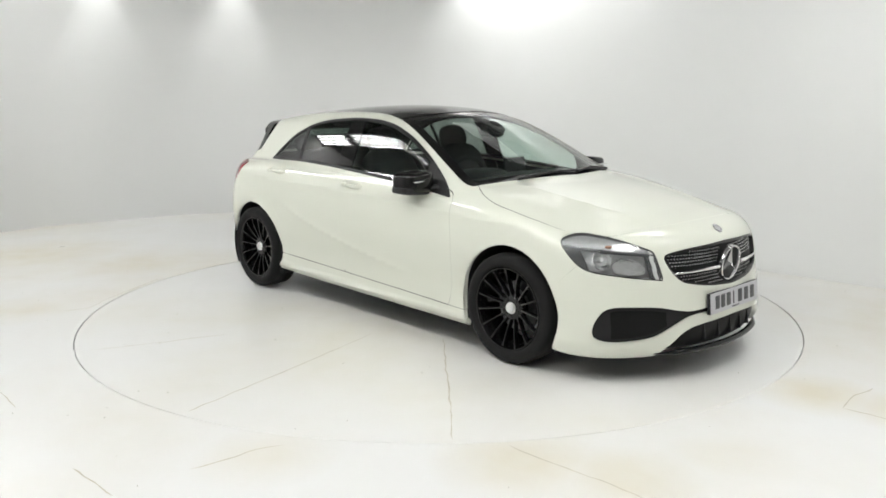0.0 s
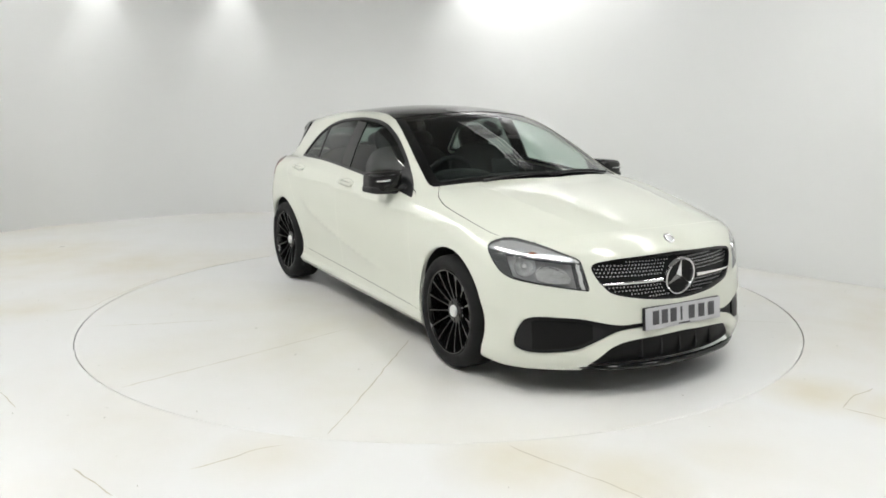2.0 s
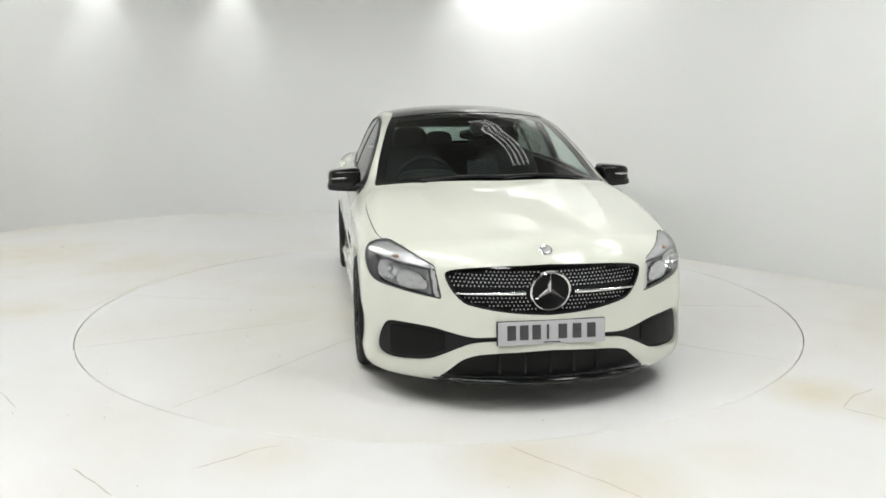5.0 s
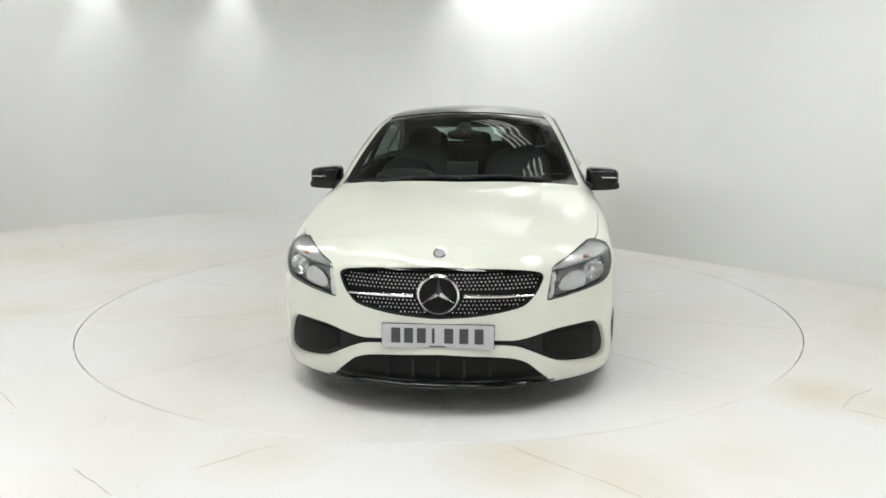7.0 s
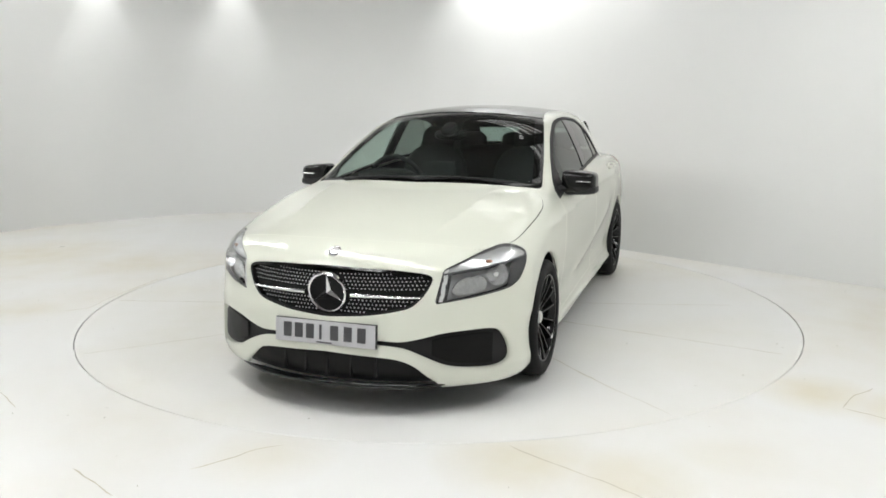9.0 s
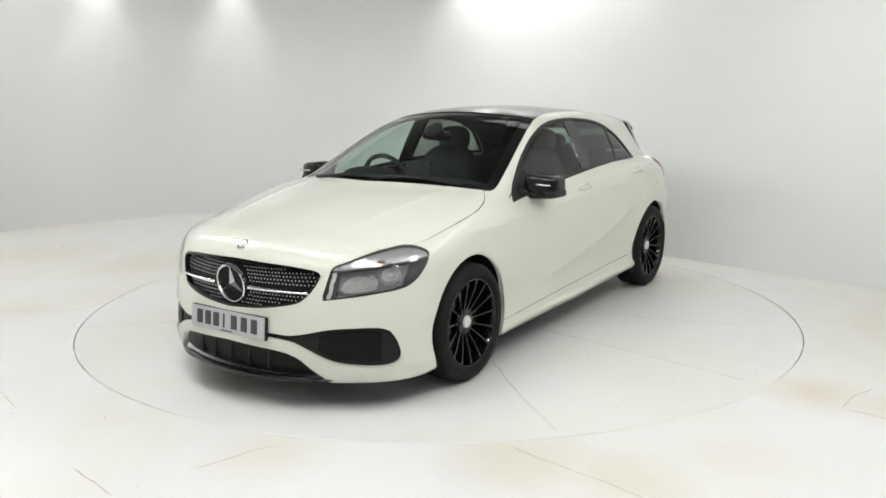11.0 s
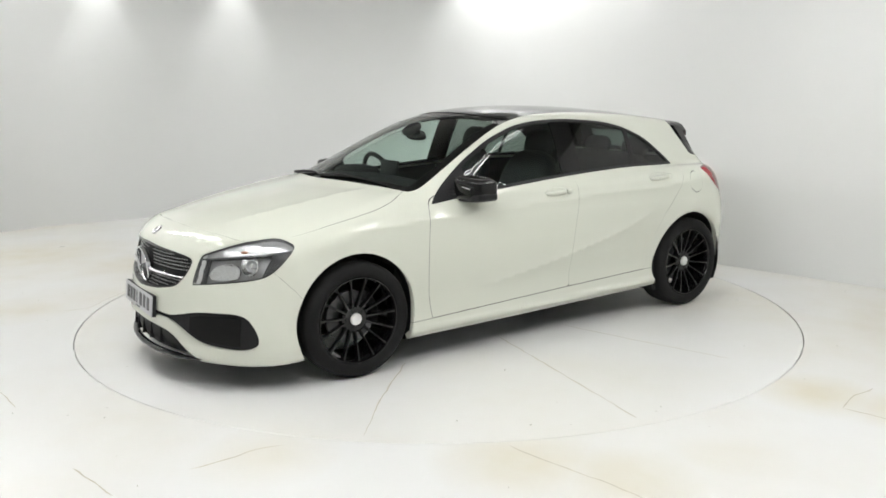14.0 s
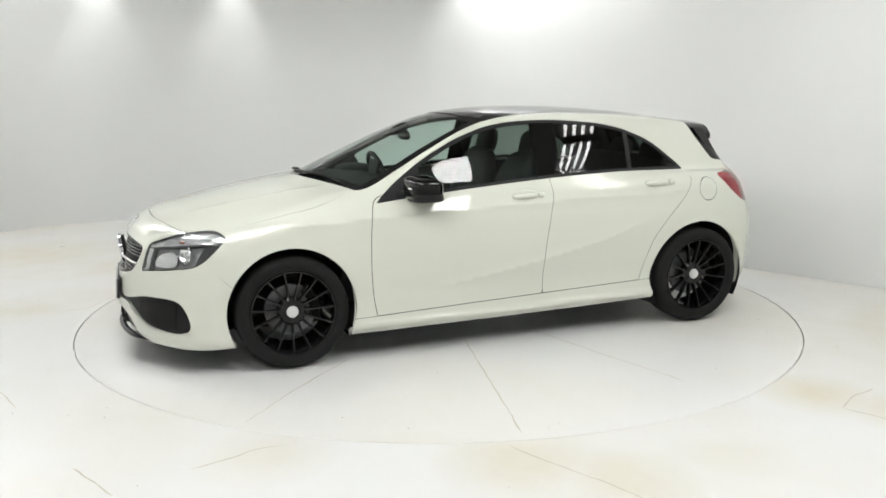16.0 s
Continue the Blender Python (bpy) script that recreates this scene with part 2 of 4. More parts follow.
def tube(points, r, seg=8, bm=None, flat=1.0):
    """A bar of round section along points; r may be a list."""
    own = bmesh.new()
    pts = [Vector(p) for p in points]
    rs = r if isinstance(r, (list, tuple)) else [r] * len(pts)
    rings = []
    for i, p in enumerate(pts):
        d = (pts[min(i + 1, len(pts) - 1)] - pts[max(i - 1, 0)]).normalized()
        u = d.cross(Vector((0, 0, 1)))
        u = u.normalized() if u.length > 1e-4 else Vector((1, 0, 0))
        w = u.cross(d)
        rings.append([own.verts.new(p + rs[i] * (math.cos(2 * math.pi * k / seg) * u + flat * math.sin(2 * math.pi * k / seg) * w)) for k in range(seg)])
    for a, b in zip(rings, rings[1:]):
        for k in range(seg):
            own.faces.new([a[k], a[(k + 1) % seg], b[(k + 1) % seg], b[k]])
    own.faces.new(rings[0][::-1])
    own.faces.new(rings[-1])
    return merge(bm, own)


def blob(sx, sy, sz, m=None, power=2.6, seg=32, rings=18, bm=None):
    """A rounded block (super-ellipsoid)."""
    own = bmesh.new()
    bmesh.ops.create_uvsphere(own, u_segments=seg, v_segments=rings, radius=1)
    for v in own.verts:
        c = v.co
        k = (abs(c.x) ** power + abs(c.y) ** power + abs(c.z) ** power) ** (-1 / power)
        v.co = Vector((c.x * k * sx, c.y * k * sy, c.z * k * sz))
    if m:
        own.transform(m)
    return merge(bm, own)


def ribbon(points, width, height, bm=None):
    """A flat raised strip over the ground along points, uneven in width."""
    own = bmesh.new()
    pts = [Vector(p) for p in points]
    prev = None
    for i, p in enumerate(pts):
        d = (pts[min(i + 1, len(pts) - 1)] - pts[max(i - 1, 0)]).normalized()
        n = Vector((-d.y, d.x, 0)) * width * random.uniform(0.35, 1.0) * (0.25 if i in (0, len(pts) - 1) else 1)
        pair = [own.verts.new(p + n + Vector((0, 0, height))), own.verts.new(p - n + Vector((0, 0, height)))]
        if prev:
            own.faces.new([prev[0], prev[1], pair[1], pair[0]])
        prev = pair
    return merge(bm, own)


# ---------------------------------------------------------------- studio
def surface_mat(name, base, stain, amount, rough, scale, marks=()):
    m = mat(name, base, rough)
    nt = m.node_tree
    b = nt.nodes["Principled BSDF"]
    tc = nt.nodes.new("ShaderNodeTexCoord")
    n1, n2, n3 = (nt.nodes.new("ShaderNodeTexNoise") for _ in range(3))
    for n, s, det in ((n1, scale, 5), (n2, scale * 9, 8), (n3, scale * 60, 4)):
        n.inputs["Scale"].default_value = s
        n.inputs["Detail"].default_value = det
        nt.links.new(tc.outputs["Object"], n.inputs["Vector"])
    r = nt.nodes.new("ShaderNodeMapRange")
    r.inputs["From Min"].default_value, r.inputs["From Max"].default_value = 0.44, 0.70
    r.inputs["To Max"].default_value = amount
    mul = nt.nodes.new("ShaderNodeMath")
    mul.operation = "MULTIPLY"
    add = nt.nodes.new("ShaderNodeMath")
    add.operation = "ADD"
    add.inputs[1].default_value = 0.45
    nt.links.new(n1.outputs["Fac"], r.inputs["Value"])
    nt.links.new(n2.outputs["Fac"], add.inputs[0])
    nt.links.new(r.outputs["Result"], mul.inputs[0])
    nt.links.new(add.outputs[0], mul.inputs[1])
    last = mul.outputs[0]
    for x, y, r, strength in marks:
        far, fall, rag, top = (nt.nodes.new(k) for k in ("ShaderNodeVectorMath", "ShaderNodeMapRange", "ShaderNodeMath", "ShaderNodeMath"))
        far.operation, rag.operation, top.operation = "DISTANCE", "MULTIPLY", "MAXIMUM"
        far.inputs[1].default_value = (x, y, 0)
        fall.inputs["From Min"].default_value, fall.inputs["From Max"].default_value = r, r * 0.2
        fall.inputs["To Max"].default_value = strength
        nt.links.new(tc.outputs["Object"], far.inputs[0])
        nt.links.new(far.outputs["Value"], fall.inputs["Value"])
        nt.links.new(fall.outputs["Result"], rag.inputs[0])
        nt.links.new(add.outputs[0], rag.inputs[1])
        nt.links.new(last, top.inputs[0])
        nt.links.new(rag.outputs[0], top.inputs[1])
        last = top.outputs[0]
    mix = nt.nodes.new("ShaderNodeMix")
    mix.data_type = "RGBA"
    mix.inputs["A"].default_value, mix.inputs["B"].default_value = (*base, 1), (*stain, 1)
    nt.links.new(last, mix.inputs["Factor"])
    nt.links.new(mix.outputs["Result"], b.inputs["Base Color"])
    r2 = nt.nodes.new("ShaderNodeMapRange")
    r2.inputs["To Min"].default_value, r2.inputs["To Max"].default_value = rough * 0.7, rough * 1.3
    nt.links.new(n2.outputs["Fac"], r2.inputs["Value"])
    nt.links.new(r2.outputs["Result"], b.inputs["Roughness"])
    bp = nt.nodes.new("ShaderNodeBump")
    bp.inputs["Strength"].default_value, bp.inputs["Distance"].default_value = 0.05, 0.001
    nt.links.new(n3.outputs["Fac"], bp.inputs["Height"])
    nt.links.new(bp.outputs["Normal"], b.inputs["Normal"])
    return m


# yellowed patches round the turntable: place, reach, strength
MARKS = [(-3.9, 2.0, 1.1, 0.55), (-2.75, 1.5, 0.8, 0.55), (-3.0, -0.1, 0.5, 0.4), (0.35, -2.62, 0.42, 0.6), (0.75, -2.8, 0.4, 0.55), (1.25, -2.6, 0.4, 0.3),
         (1.95, -1.85, 0.38, 0.65), (2.25, -2.1, 0.35, 0.6), (-0.75, -2.55, 0.35, 0.35), (0.6, -3.2, 0.5, 0.4)]
FLOOR = surface_mat("painted_floor", (0.80, 0.802, 0.792), (0.66, 0.60, 0.44), 0.45, 0.32, 0.45, MARKS)
DISC = surface_mat("painted_disc", (0.80, 0.802, 0.79), (0.68, 0.64, 0.50), 0.5, 0.32, 0.45)
WALL = surface_mat("painted_wall", (0.79, 0.797, 0.79), (0.75, 0.756, 0.745), 0.5, 0.6, 0.35)
CEIL = surface_mat("ceiling_paint", (0.22, 0.22, 0.215), (0.17, 0.17, 0.165), 0.5, 0.8, 0.5)
CRACK = mat("floor_crack", (0.57, 0.53, 0.44), 0.7, noise_amt=0.4, scale=30)
TUBE = mat("fluorescent_tube", (0.9, 0.9, 0.9), 0.4, emit=TUBE_EMIT)
TUBE_DIM = mat("dimmed_tube", (0.9, 0.9, 0.9), 0.4, emit=TUBE_EMIT * 0.055)
PANEL = mat("lit_diffuser", (0.9, 0.9, 0.9), 0.4, emit=TUBE_EMIT * 0.5)
TUBE_SOFT = mat("half_lit_tube", (0.9, 0.9, 0.9), 0.4, emit=TUBE_EMIT * 0.47)
TRAY = mat("dark_reflector_tray", (0.10, 0.10, 0.10), 0.5, noise_amt=0.1)
FIXTURE = mat("white_steel", (0.75, 0.75, 0.74), 0.4, noise_amt=0.03)

RADIUS = 2.45
WALL_PLAN = [(6.0, -2.2), (4.7, -0.6), (3.57, 0.53), (2.6, 1.5), (1.79, 2.34), (0.7, 3.5), (-0.9, 4.75), (-2.81, 4.95), (-4.06, 4.29), (-5.02, 3.44), (-6.6, 0.8), (-7.2, -3.5), (-5.5, -8.2), (0, -9.8), (5.0, -7.8)]


def closed_curve(points, steps=10):
    p = [Vector((*q, 0)) for q in points]
    out = []
    for i in range(len(p)):
        a, b, c, d = p[i - 1], p[i], p[(i + 1) % len(p)], p[(i + 2) % len(p)]
        for k in range(steps):
            t = k / steps
            out.append(0.5 * (2 * b + (c - a) * t + (2 * a - 5 * b + 4 * c - d) * t * t + (3 * b - a - 3 * c + d) * t**3))
    return out


def studio():
    ring = closed_curve(WALL_PLAN)
    n = len(ring)
    height, thick = 3.4, 0.15
    # wall, with thickness, standing on the floor
    bm = bmesh.new()
    loops = []
    for off, z in ((0, 0), (0, height), (thick, height), (thick, 0)):
        row = []
        for i, p in enumerate(ring):
            d = (ring[(i + 1) % n] - ring[i - 1]).normalized()
            q = p + Vector((d.y, -d.x, 0)) * -off
            row.append(bm.verts.new((q.x, q.y, z)))
        loops.append(row)
    for a, b in zip(loops, loops[1:] + loops[:1]):
        for i in range(n):
            bm.faces.new([a[i], a[(i + 1) % n], b[(i + 1) % n], b[i]])
    wall = part("wall_round", bm, WALL, None, "smooth white painted wall curving round the studio", 60)
    tagged(wall, category="wall", kind="structure")
    # floor with the round opening for the disc
    bm = bmesh.new()
    out = [bm.verts.new((p.x * 1.02, p.y * 1.02, 0)) for p in ring]
    angs = [math.atan2(p.y, p.x) for p in ring]
    inn = [bm.verts.new(((RADIUS + 0.0065) * math.cos(a), (RADIUS + 0.0065) * math.sin(a), 0)) for a in angs]
    low = [bm.verts.new((v.co.x, v.co.y, -0.05)) for v in inn]
    for i in range(n):
        j = (i + 1) % n
        bm.faces.new([inn[i], out[i], out[j], inn[j]])
        bm.faces.new([low[i], inn[i], inn[j], low[j]])
    bm.faces.new(low)
    floor = part("floor", bm, FLOOR, None, "white painted studio floor with yellowed scuffs and cracks", 30)
    tagged(floor, category="floor", kind="structure")
    bm = bmesh.new()
    bm.faces.new([bm.verts.new((p.x * 1.02, p.y * 1.02, height)) for p in ring][::-1])
    top = bmesh.ops.extrude_face_region(bm, geom=bm.faces[:])
    bmesh.ops.translate(bm, vec=(0, 0, 0.1), verts=[g for g in top["geom"] if isinstance(g, bmesh.types.BMVert)])
    tagged(part("ceiling", bm, CEIL, None, "plain dark grey painted ceiling above the studio", 0), category="ceiling", kind="structure")
    return floor


def ceiling_light(x, y, turn, glow):
    thing = new("ceiling_light")
    part("frame", box(1.32, 0.58, 0.05, pose(0, 0, 0.03), 0.01), TRAY, thing, "dark steel tray")
    for k in range(4):
        bm = tube([(-0.61, -0.195 + 0.13 * k, -0.02), (0.61, -0.195 + 0.13 * k, -0.02)], 0.021, 12)
        part("tube", bm, glow, thing, "glowing fluorescent tube")
    if glow == PANEL:
        part("diffuser", box(1.24, 0.54, 0.012, pose(0, 0, -0.052), 0.003), PANEL, thing, "glowing white diffuser")
    for s in (-1, 1):
        part("end_cap", box(0.04, 0.54, 0.08, pose(s * 0.635, 0, -0.015), 0.008), TRAY, thing)
    tagged(thing, "ceiling light with four glowing fluorescent tubes", "ceiling light", "lights over the turntable")
    thing.matrix_world = pose(x, y, 3.34, 0, 0, turn)
    return thing


def wash_light(x, y, tx, ty, watts, spread=70, z=3.2):
    thing = new("spotlight")
    m = look((x, y, z), (tx, ty, 0.9))
    bm = lathe([(0.0, 0.20), (0.05, 0.20), (0.065, 0.16), (0.075, 0.0), (0.07, 0.0), (0.06, 0.15), (0, 0.16)], 32, pose(0, 0, 0, 90))
    ob = part("shade", bm, FIXTURE, thing)
    ob.matrix_local = m
    part("stem", tube([(x, y, z + 0.10), (x, y, 3.4)], 0.012, 10), FIXTURE, thing)
    d = bpy.data.lights.new("wash_lamp", "SPOT")
    d.energy, d.spot_size, d.spot_blend, d.shadow_soft_size, d.color = watts, radians(spread), 0.9, 0.06, (1, 1, 0.985)
    lamp = new("wash_lamp", d)
    lamp.matrix_world = m
    tagged(thing, "white ceiling spotlight washing the studio wall", "spotlight", "spotlights along the wall")
    return thing


# ---------------------------------------------------------------- car
def pane_mat(name, tint, ior=1.5, rough=0.0):
    """A thin sheet of glass: tinted view through, gloss that grows towards grazing."""
    m = bpy.data.materials.new(name)
    m.use_nodes = True
    nt = m.node_tree
    nt.nodes.remove(nt.nodes["Principled BSDF"])
    tr, gl, lw, mx = nt.nodes.new("ShaderNodeBsdfTransparent"), nt.nodes.new("ShaderNodeBsdfGlossy"), nt.nodes.new("ShaderNodeLayerWeight"), nt.nodes.new("ShaderNodeMixShader")
    pw, fr = nt.nodes.new("ShaderNodeMath"), nt.nodes.new("ShaderNodeMapRange")
    pw.operation = "POWER"
    pw.inputs[1].default_value = 5.0
    lw.inputs["Blend"].default_value = 0.5
    f0 = 1.3 * ((ior - 1) / (ior + 1)) ** 2
    fr.inputs["To Min"].default_value, fr.inputs["To Max"].default_value = f0, 1.0
    nt.links.new(lw.outputs["Facing"], pw.inputs[0])
    nt.links.new(pw.outputs[0], fr.inputs["Value"])
    tr.inputs["Color"].default_value = (*tint, 1)
    gl.inputs["Roughness"].default_value = rough
    nt.links.new(fr.outputs[0], mx.inputs[0])
    nt.links.new(tr.outputs[0], mx.inputs[1])
    nt.links.new(gl.outputs[0], mx.inputs[2])
    nt.links.new(mx.outputs[0], nt.nodes["Material Output"].inputs["Surface"])
    return m


GLASS = pane_mat("window_glass", (0.80, 0.89, 0.85), 1.5)
SIDE_GLASS = pane_mat("side_glass", (0.66, 0.76, 0.71), 1.5)
REAR_PANE = pane_mat("rear_glass", (0.32, 0.40, 0.37), 1.5)
PRIVACY = pane_mat("privacy_glass", (0.25, 0.29, 0.27), 1.5)
LENS = pane_mat("lamp_lens", (0.93, 0.94, 0.94), 1.45)
LAMP_GREY = mat("lamp_housing", (0.60, 0.60, 0.61), 0.36, metal=0.15, noise_amt=0.2, scale=25, bump=0.2, bump_scale=60)
LAMP_DARK = mat("lamp_bezel", (0.07, 0.07, 0.073), 0.3, noise_amt=0.1)
REFLECTOR = mat("lamp_reflector", (0.88, 0.88, 0.89), 0.18, metal=1.0, noise_amt=0.25, scale=40, bump=1.0, bump_scale=70)
LAMP_CLEAR = mat("lamp_white", (0.72, 0.72, 0.72), 0.15, coat=0.5, noise_amt=0.05)
AMBER = mat("amber_plastic", (0.36, 0.17, 0.11), 0.15, coat=0.5, noise_amt=0.1)
LAMP_BAND = mat("lamp_band", (0.70, 0.70, 0.71), 0.22, metal=0.55, noise_amt=0.15, scale=35, bump=0.35, bump_scale=120)
STUD = mat("stud_metal", (0.80, 0.80, 0.80), 0.42, metal=0.8, noise_amt=0.05)
RED_LENS = mat("red_lens", (0.26, 0.007, 0.012), 0.15, coat=0.3, noise_amt=0.15, scale=40)
TRIM_DARK = mat("cabin_trim", (0.011, 0.0115, 0.012), 0.65, noise_amt=0.25, scale=20, bump=0.3, bump_scale=400, spec=0.3)
SEAT_CLOTH = mat("seat_cloth", (0.013, 0.013, 0.014), 0.85, noise_amt=0.3, scale=60, bump=0.5, bump_scale=700)
# near-black that stands in for the shade inside the panel gaps
GAP_SHADE = mat("gap_shade_dark", (0.03, 0.03, 0.028), 0.8, noise_amt=0.2)
LINING = mat("cabin_lining", (0.045, 0.045, 0.044), 0.9, noise_amt=0.15, scale=15)
PLATE = mat("plate_white", (0.52, 0.52, 0.54), 0.3, noise_amt=0.04, scale=30)
INK = mat("plate_ink", (0.06, 0.06, 0.065), 0.4, noise_amt=0.1)
CAP = mat("silver_cap", (0.75, 0.75, 0.74), 0.3, metal=0.2, noise_amt=0.1)
SHINY_GRILLE = mat("grille_black", (0.005, 0.005, 0.005), 0.45, noise_amt=0.2, spec=0.2)

DLO = outline([(-0.493, 0.903), (-0.493, 0.903), (-0.641, 1.022), (-0.806, 1.130), (-1.03, 1.243), (-1.23, 1.312), (-1.42, 1.343), (-1.69, 1.352), (-2.02, 1.330),
               (-2.22, 1.291), (-2.42, 1.212), (-2.60, 1.070), (-2.655, 1.018), (-2.655, 1.018), (-2.14, 1.024), (-1.72, 1.008), (-1.33, 0.982), (-0.93, 0.948), (-0.62, 0.917)])
SCREEN = outline([(-0.19, -0.1), (-0.19, 0.05), (-0.22, 0.22), (-0.275, 0.41), (-0.335, 0.56), (-0.375, 0.66), (-0.40, 0.715), (-0.46, 0.722), (-0.54, 0.706), (-0.74, 0.668), (-0.94, 0.622),
                  (-1.16, 0.570), (-1.28, 0.537), (-1.28, 0.537), (-1.19, 0.3), (-1.16, 0.0), (-1.16, -0.1)])
ROOF = outline([(-1.05, -0.1), (-1.05, 0.0), (-1.05, 0.3), (-1.10, 0.52), (-1.26, 0.544), (-1.29, 0.540), (-1.42, 0.512), (-1.7, 0.498), (-2.1, 0.485), (-2.42, 0.455), (-2.46, 0.42), (-2.50, 0.2), (-2.51, -0.1)])
HOOD = outline([(0.703, -0.1), (0.703, 0.02), (0.690, 0.266), (0.632, 0.47), (0.56, 0.64), (0.50, 0.695), (0.378, 0.755), (0.30, 0.775), (0.15, 0.79), (0.0, 0.80), (-0.15, 0.80),
                (-0.27, 0.77), (-0.35, 0.72), (-0.415, 0.672), (-0.415, 0.672), (-0.34, 0.56), (-0.265, 0.41), (-0.21, 0.22), (-0.18, 0.05), (-0.18, -0.1)])
LAMP = outline([(-0.272, 0.553), (-0.272, 0.553), (-0.235, 0.63), (-0.198, 0.700), (-0.16, 0.715), (0.08, 0.770), (0.30, 0.793), (0.40, 0.785), (0.48, 0.762), (0.482, 0.735), (0.43, 0.68), (0.365, 0.632), (0.28, 0.602), (0.03, 0.578)], 3)
WEDGE = outline([(0.105, 0.600), (0.11, 0.655), (0.05, 0.682), (-0.08, 0.662), (-0.15, 0.612), (-0.145, 0.588), (0.0, 0.585)], 2)
GRILLE = outline([(-0.2, 0.718), (0.0, 0.718), (0.32, 0.708), (0.455, 0.692), (0.490, 0.675), (0.482, 0.64), (0.455, 0.59), (0.403, 0.535), (0.30, 0.513), (0.196, 0.497), (0.0, 0.484), (-0.2, 0.484)])
FOG = outline([(-0.1, 0.388), (0.262, 0.386), (0.36, 0.378), (0.44, 0.392), (0.551, 0.420), (0.725, 0.426), (0.770, 0.408), (0.795, 0.350), (0.808, 0.290), (0.802, 0.252), (0.77, 0.234), (0.72, 0.230),
               (0.62, 0.243), (0.555, 0.258), (0.455, 0.314), (0.375, 0.350), (0.262, 0.362), (-0.1, 0.364)])
INTAKE = outline([(-0.2, 0.322), (0.0, 0.322), (0.33, 0.304), (0.415, 0.274), (0.47, 0.22), (0.525, 0.165), (0.54, 0.10), (-0.2, 0.10)], 3)
DOOR_F = outline([(-0.485, 0.93), (-0.460, 0.85), (-0.449, 0.70), (-0.451, 0.525), (-0.465, 0.38), (-0.486, 0.252), (-0.486, 0.252), (-1.555, 0.292), (-1.555, 0.292), (-1.552, 0.45), (-1.562, 0.615),
                  (-1.600, 0.83), (-1.618, 0.916), (-1.612, 1.02), (-1.612, 1.06), (-0.9, 1.0), (-0.6, 0.96)])
DOOR_R = outline([(-1.50, 0.2898), (-1.50, 0.2898), (-1.50, 0.6), (-1.50, 1.06), (-2.40, 1.06), (-2.63, 1.035), (-2.65, 1.0),
                  (-2.62, 0.93), (-2.573, 0.858), (-2.427, 0.708), (-2.335, 0.585), (-2.29, 0.453), (-2.255, 0.318), (-2.255, 0.318)])
TAIL = outline([(-2.86, 0.975), (-2.88, 0.99), (-3.0, 1.0), (-3.12, 0.99), (-3.4, 0.92), (-3.4, 0.82), (-3.15, 0.785), (-3.05, 0.81), (-2.94, 0.885)])
REAR_GLASS = outline([(-2.79, 1.36), (-2.81, 1.26), (-2.92, 1.10), (-2.95, 1.07), (-3.1, 1.055), (-3.5, 1.05), (-3.5, 1.4)], 1)
FLAP = np.array([(-2.755 + 0.068 * math.cos(a), 0.895 + 0.075 * math.sin(a)) for a in np.linspace(0, 2 * math.pi, 40)[:-1]])
BUMPER = np.array([(0.28, 0.0), (0.28, 0.44), (0.335, 0.50), (0.46, 0.632), (0.50, 0.72), (0.50, 0.90), (1.3, 0.95), (1.3, 0.0)])
SILL = np.array([(-0.25, 0.2445), (-0.486, 0.2515), (-1.555, 0.2915), (-2.255, 0.3175), (-2.5, 0.3265), (-2.5, 0.0), (-0.25, 0.0)])
ARCH_R = 0.360


def sd_side(poly):
    return lambda v: np.where(v[:, 1] > 0.35, poly_sd(v[:, 0], v[:, 2], poly), 1.0)


def sd_top(poly, zmin):
    return lambda v: np.where(v[:, 2] > zmin, poly_sd(v[:, 0], v[:, 1], poly), 1.0)


def sd_front(poly, xmin):
    return lambda v: np.where(v[:, 0] > xmin, poly_sd(v[:, 1], v[:, 2], poly), 1.0)


def sd_arch(v):
    a = np.minimum(np.hypot(v[:, 0], v[:, 2] - 0.325), np.hypot(v[:, 0] + 2.699, v[:, 2] - 0.325)) - ARCH_R
    return np.where((v[:, 1] > 0.45) & (v[:, 2] > -1), a, 1.0)


def sd_lamp(v):
    return np.where((v[:, 0] > 0.2) & (v[:, 1] > 0.3), poly_sd(v[:, 1] - v[:, 0], v[:, 2], LAMP), 1.0)


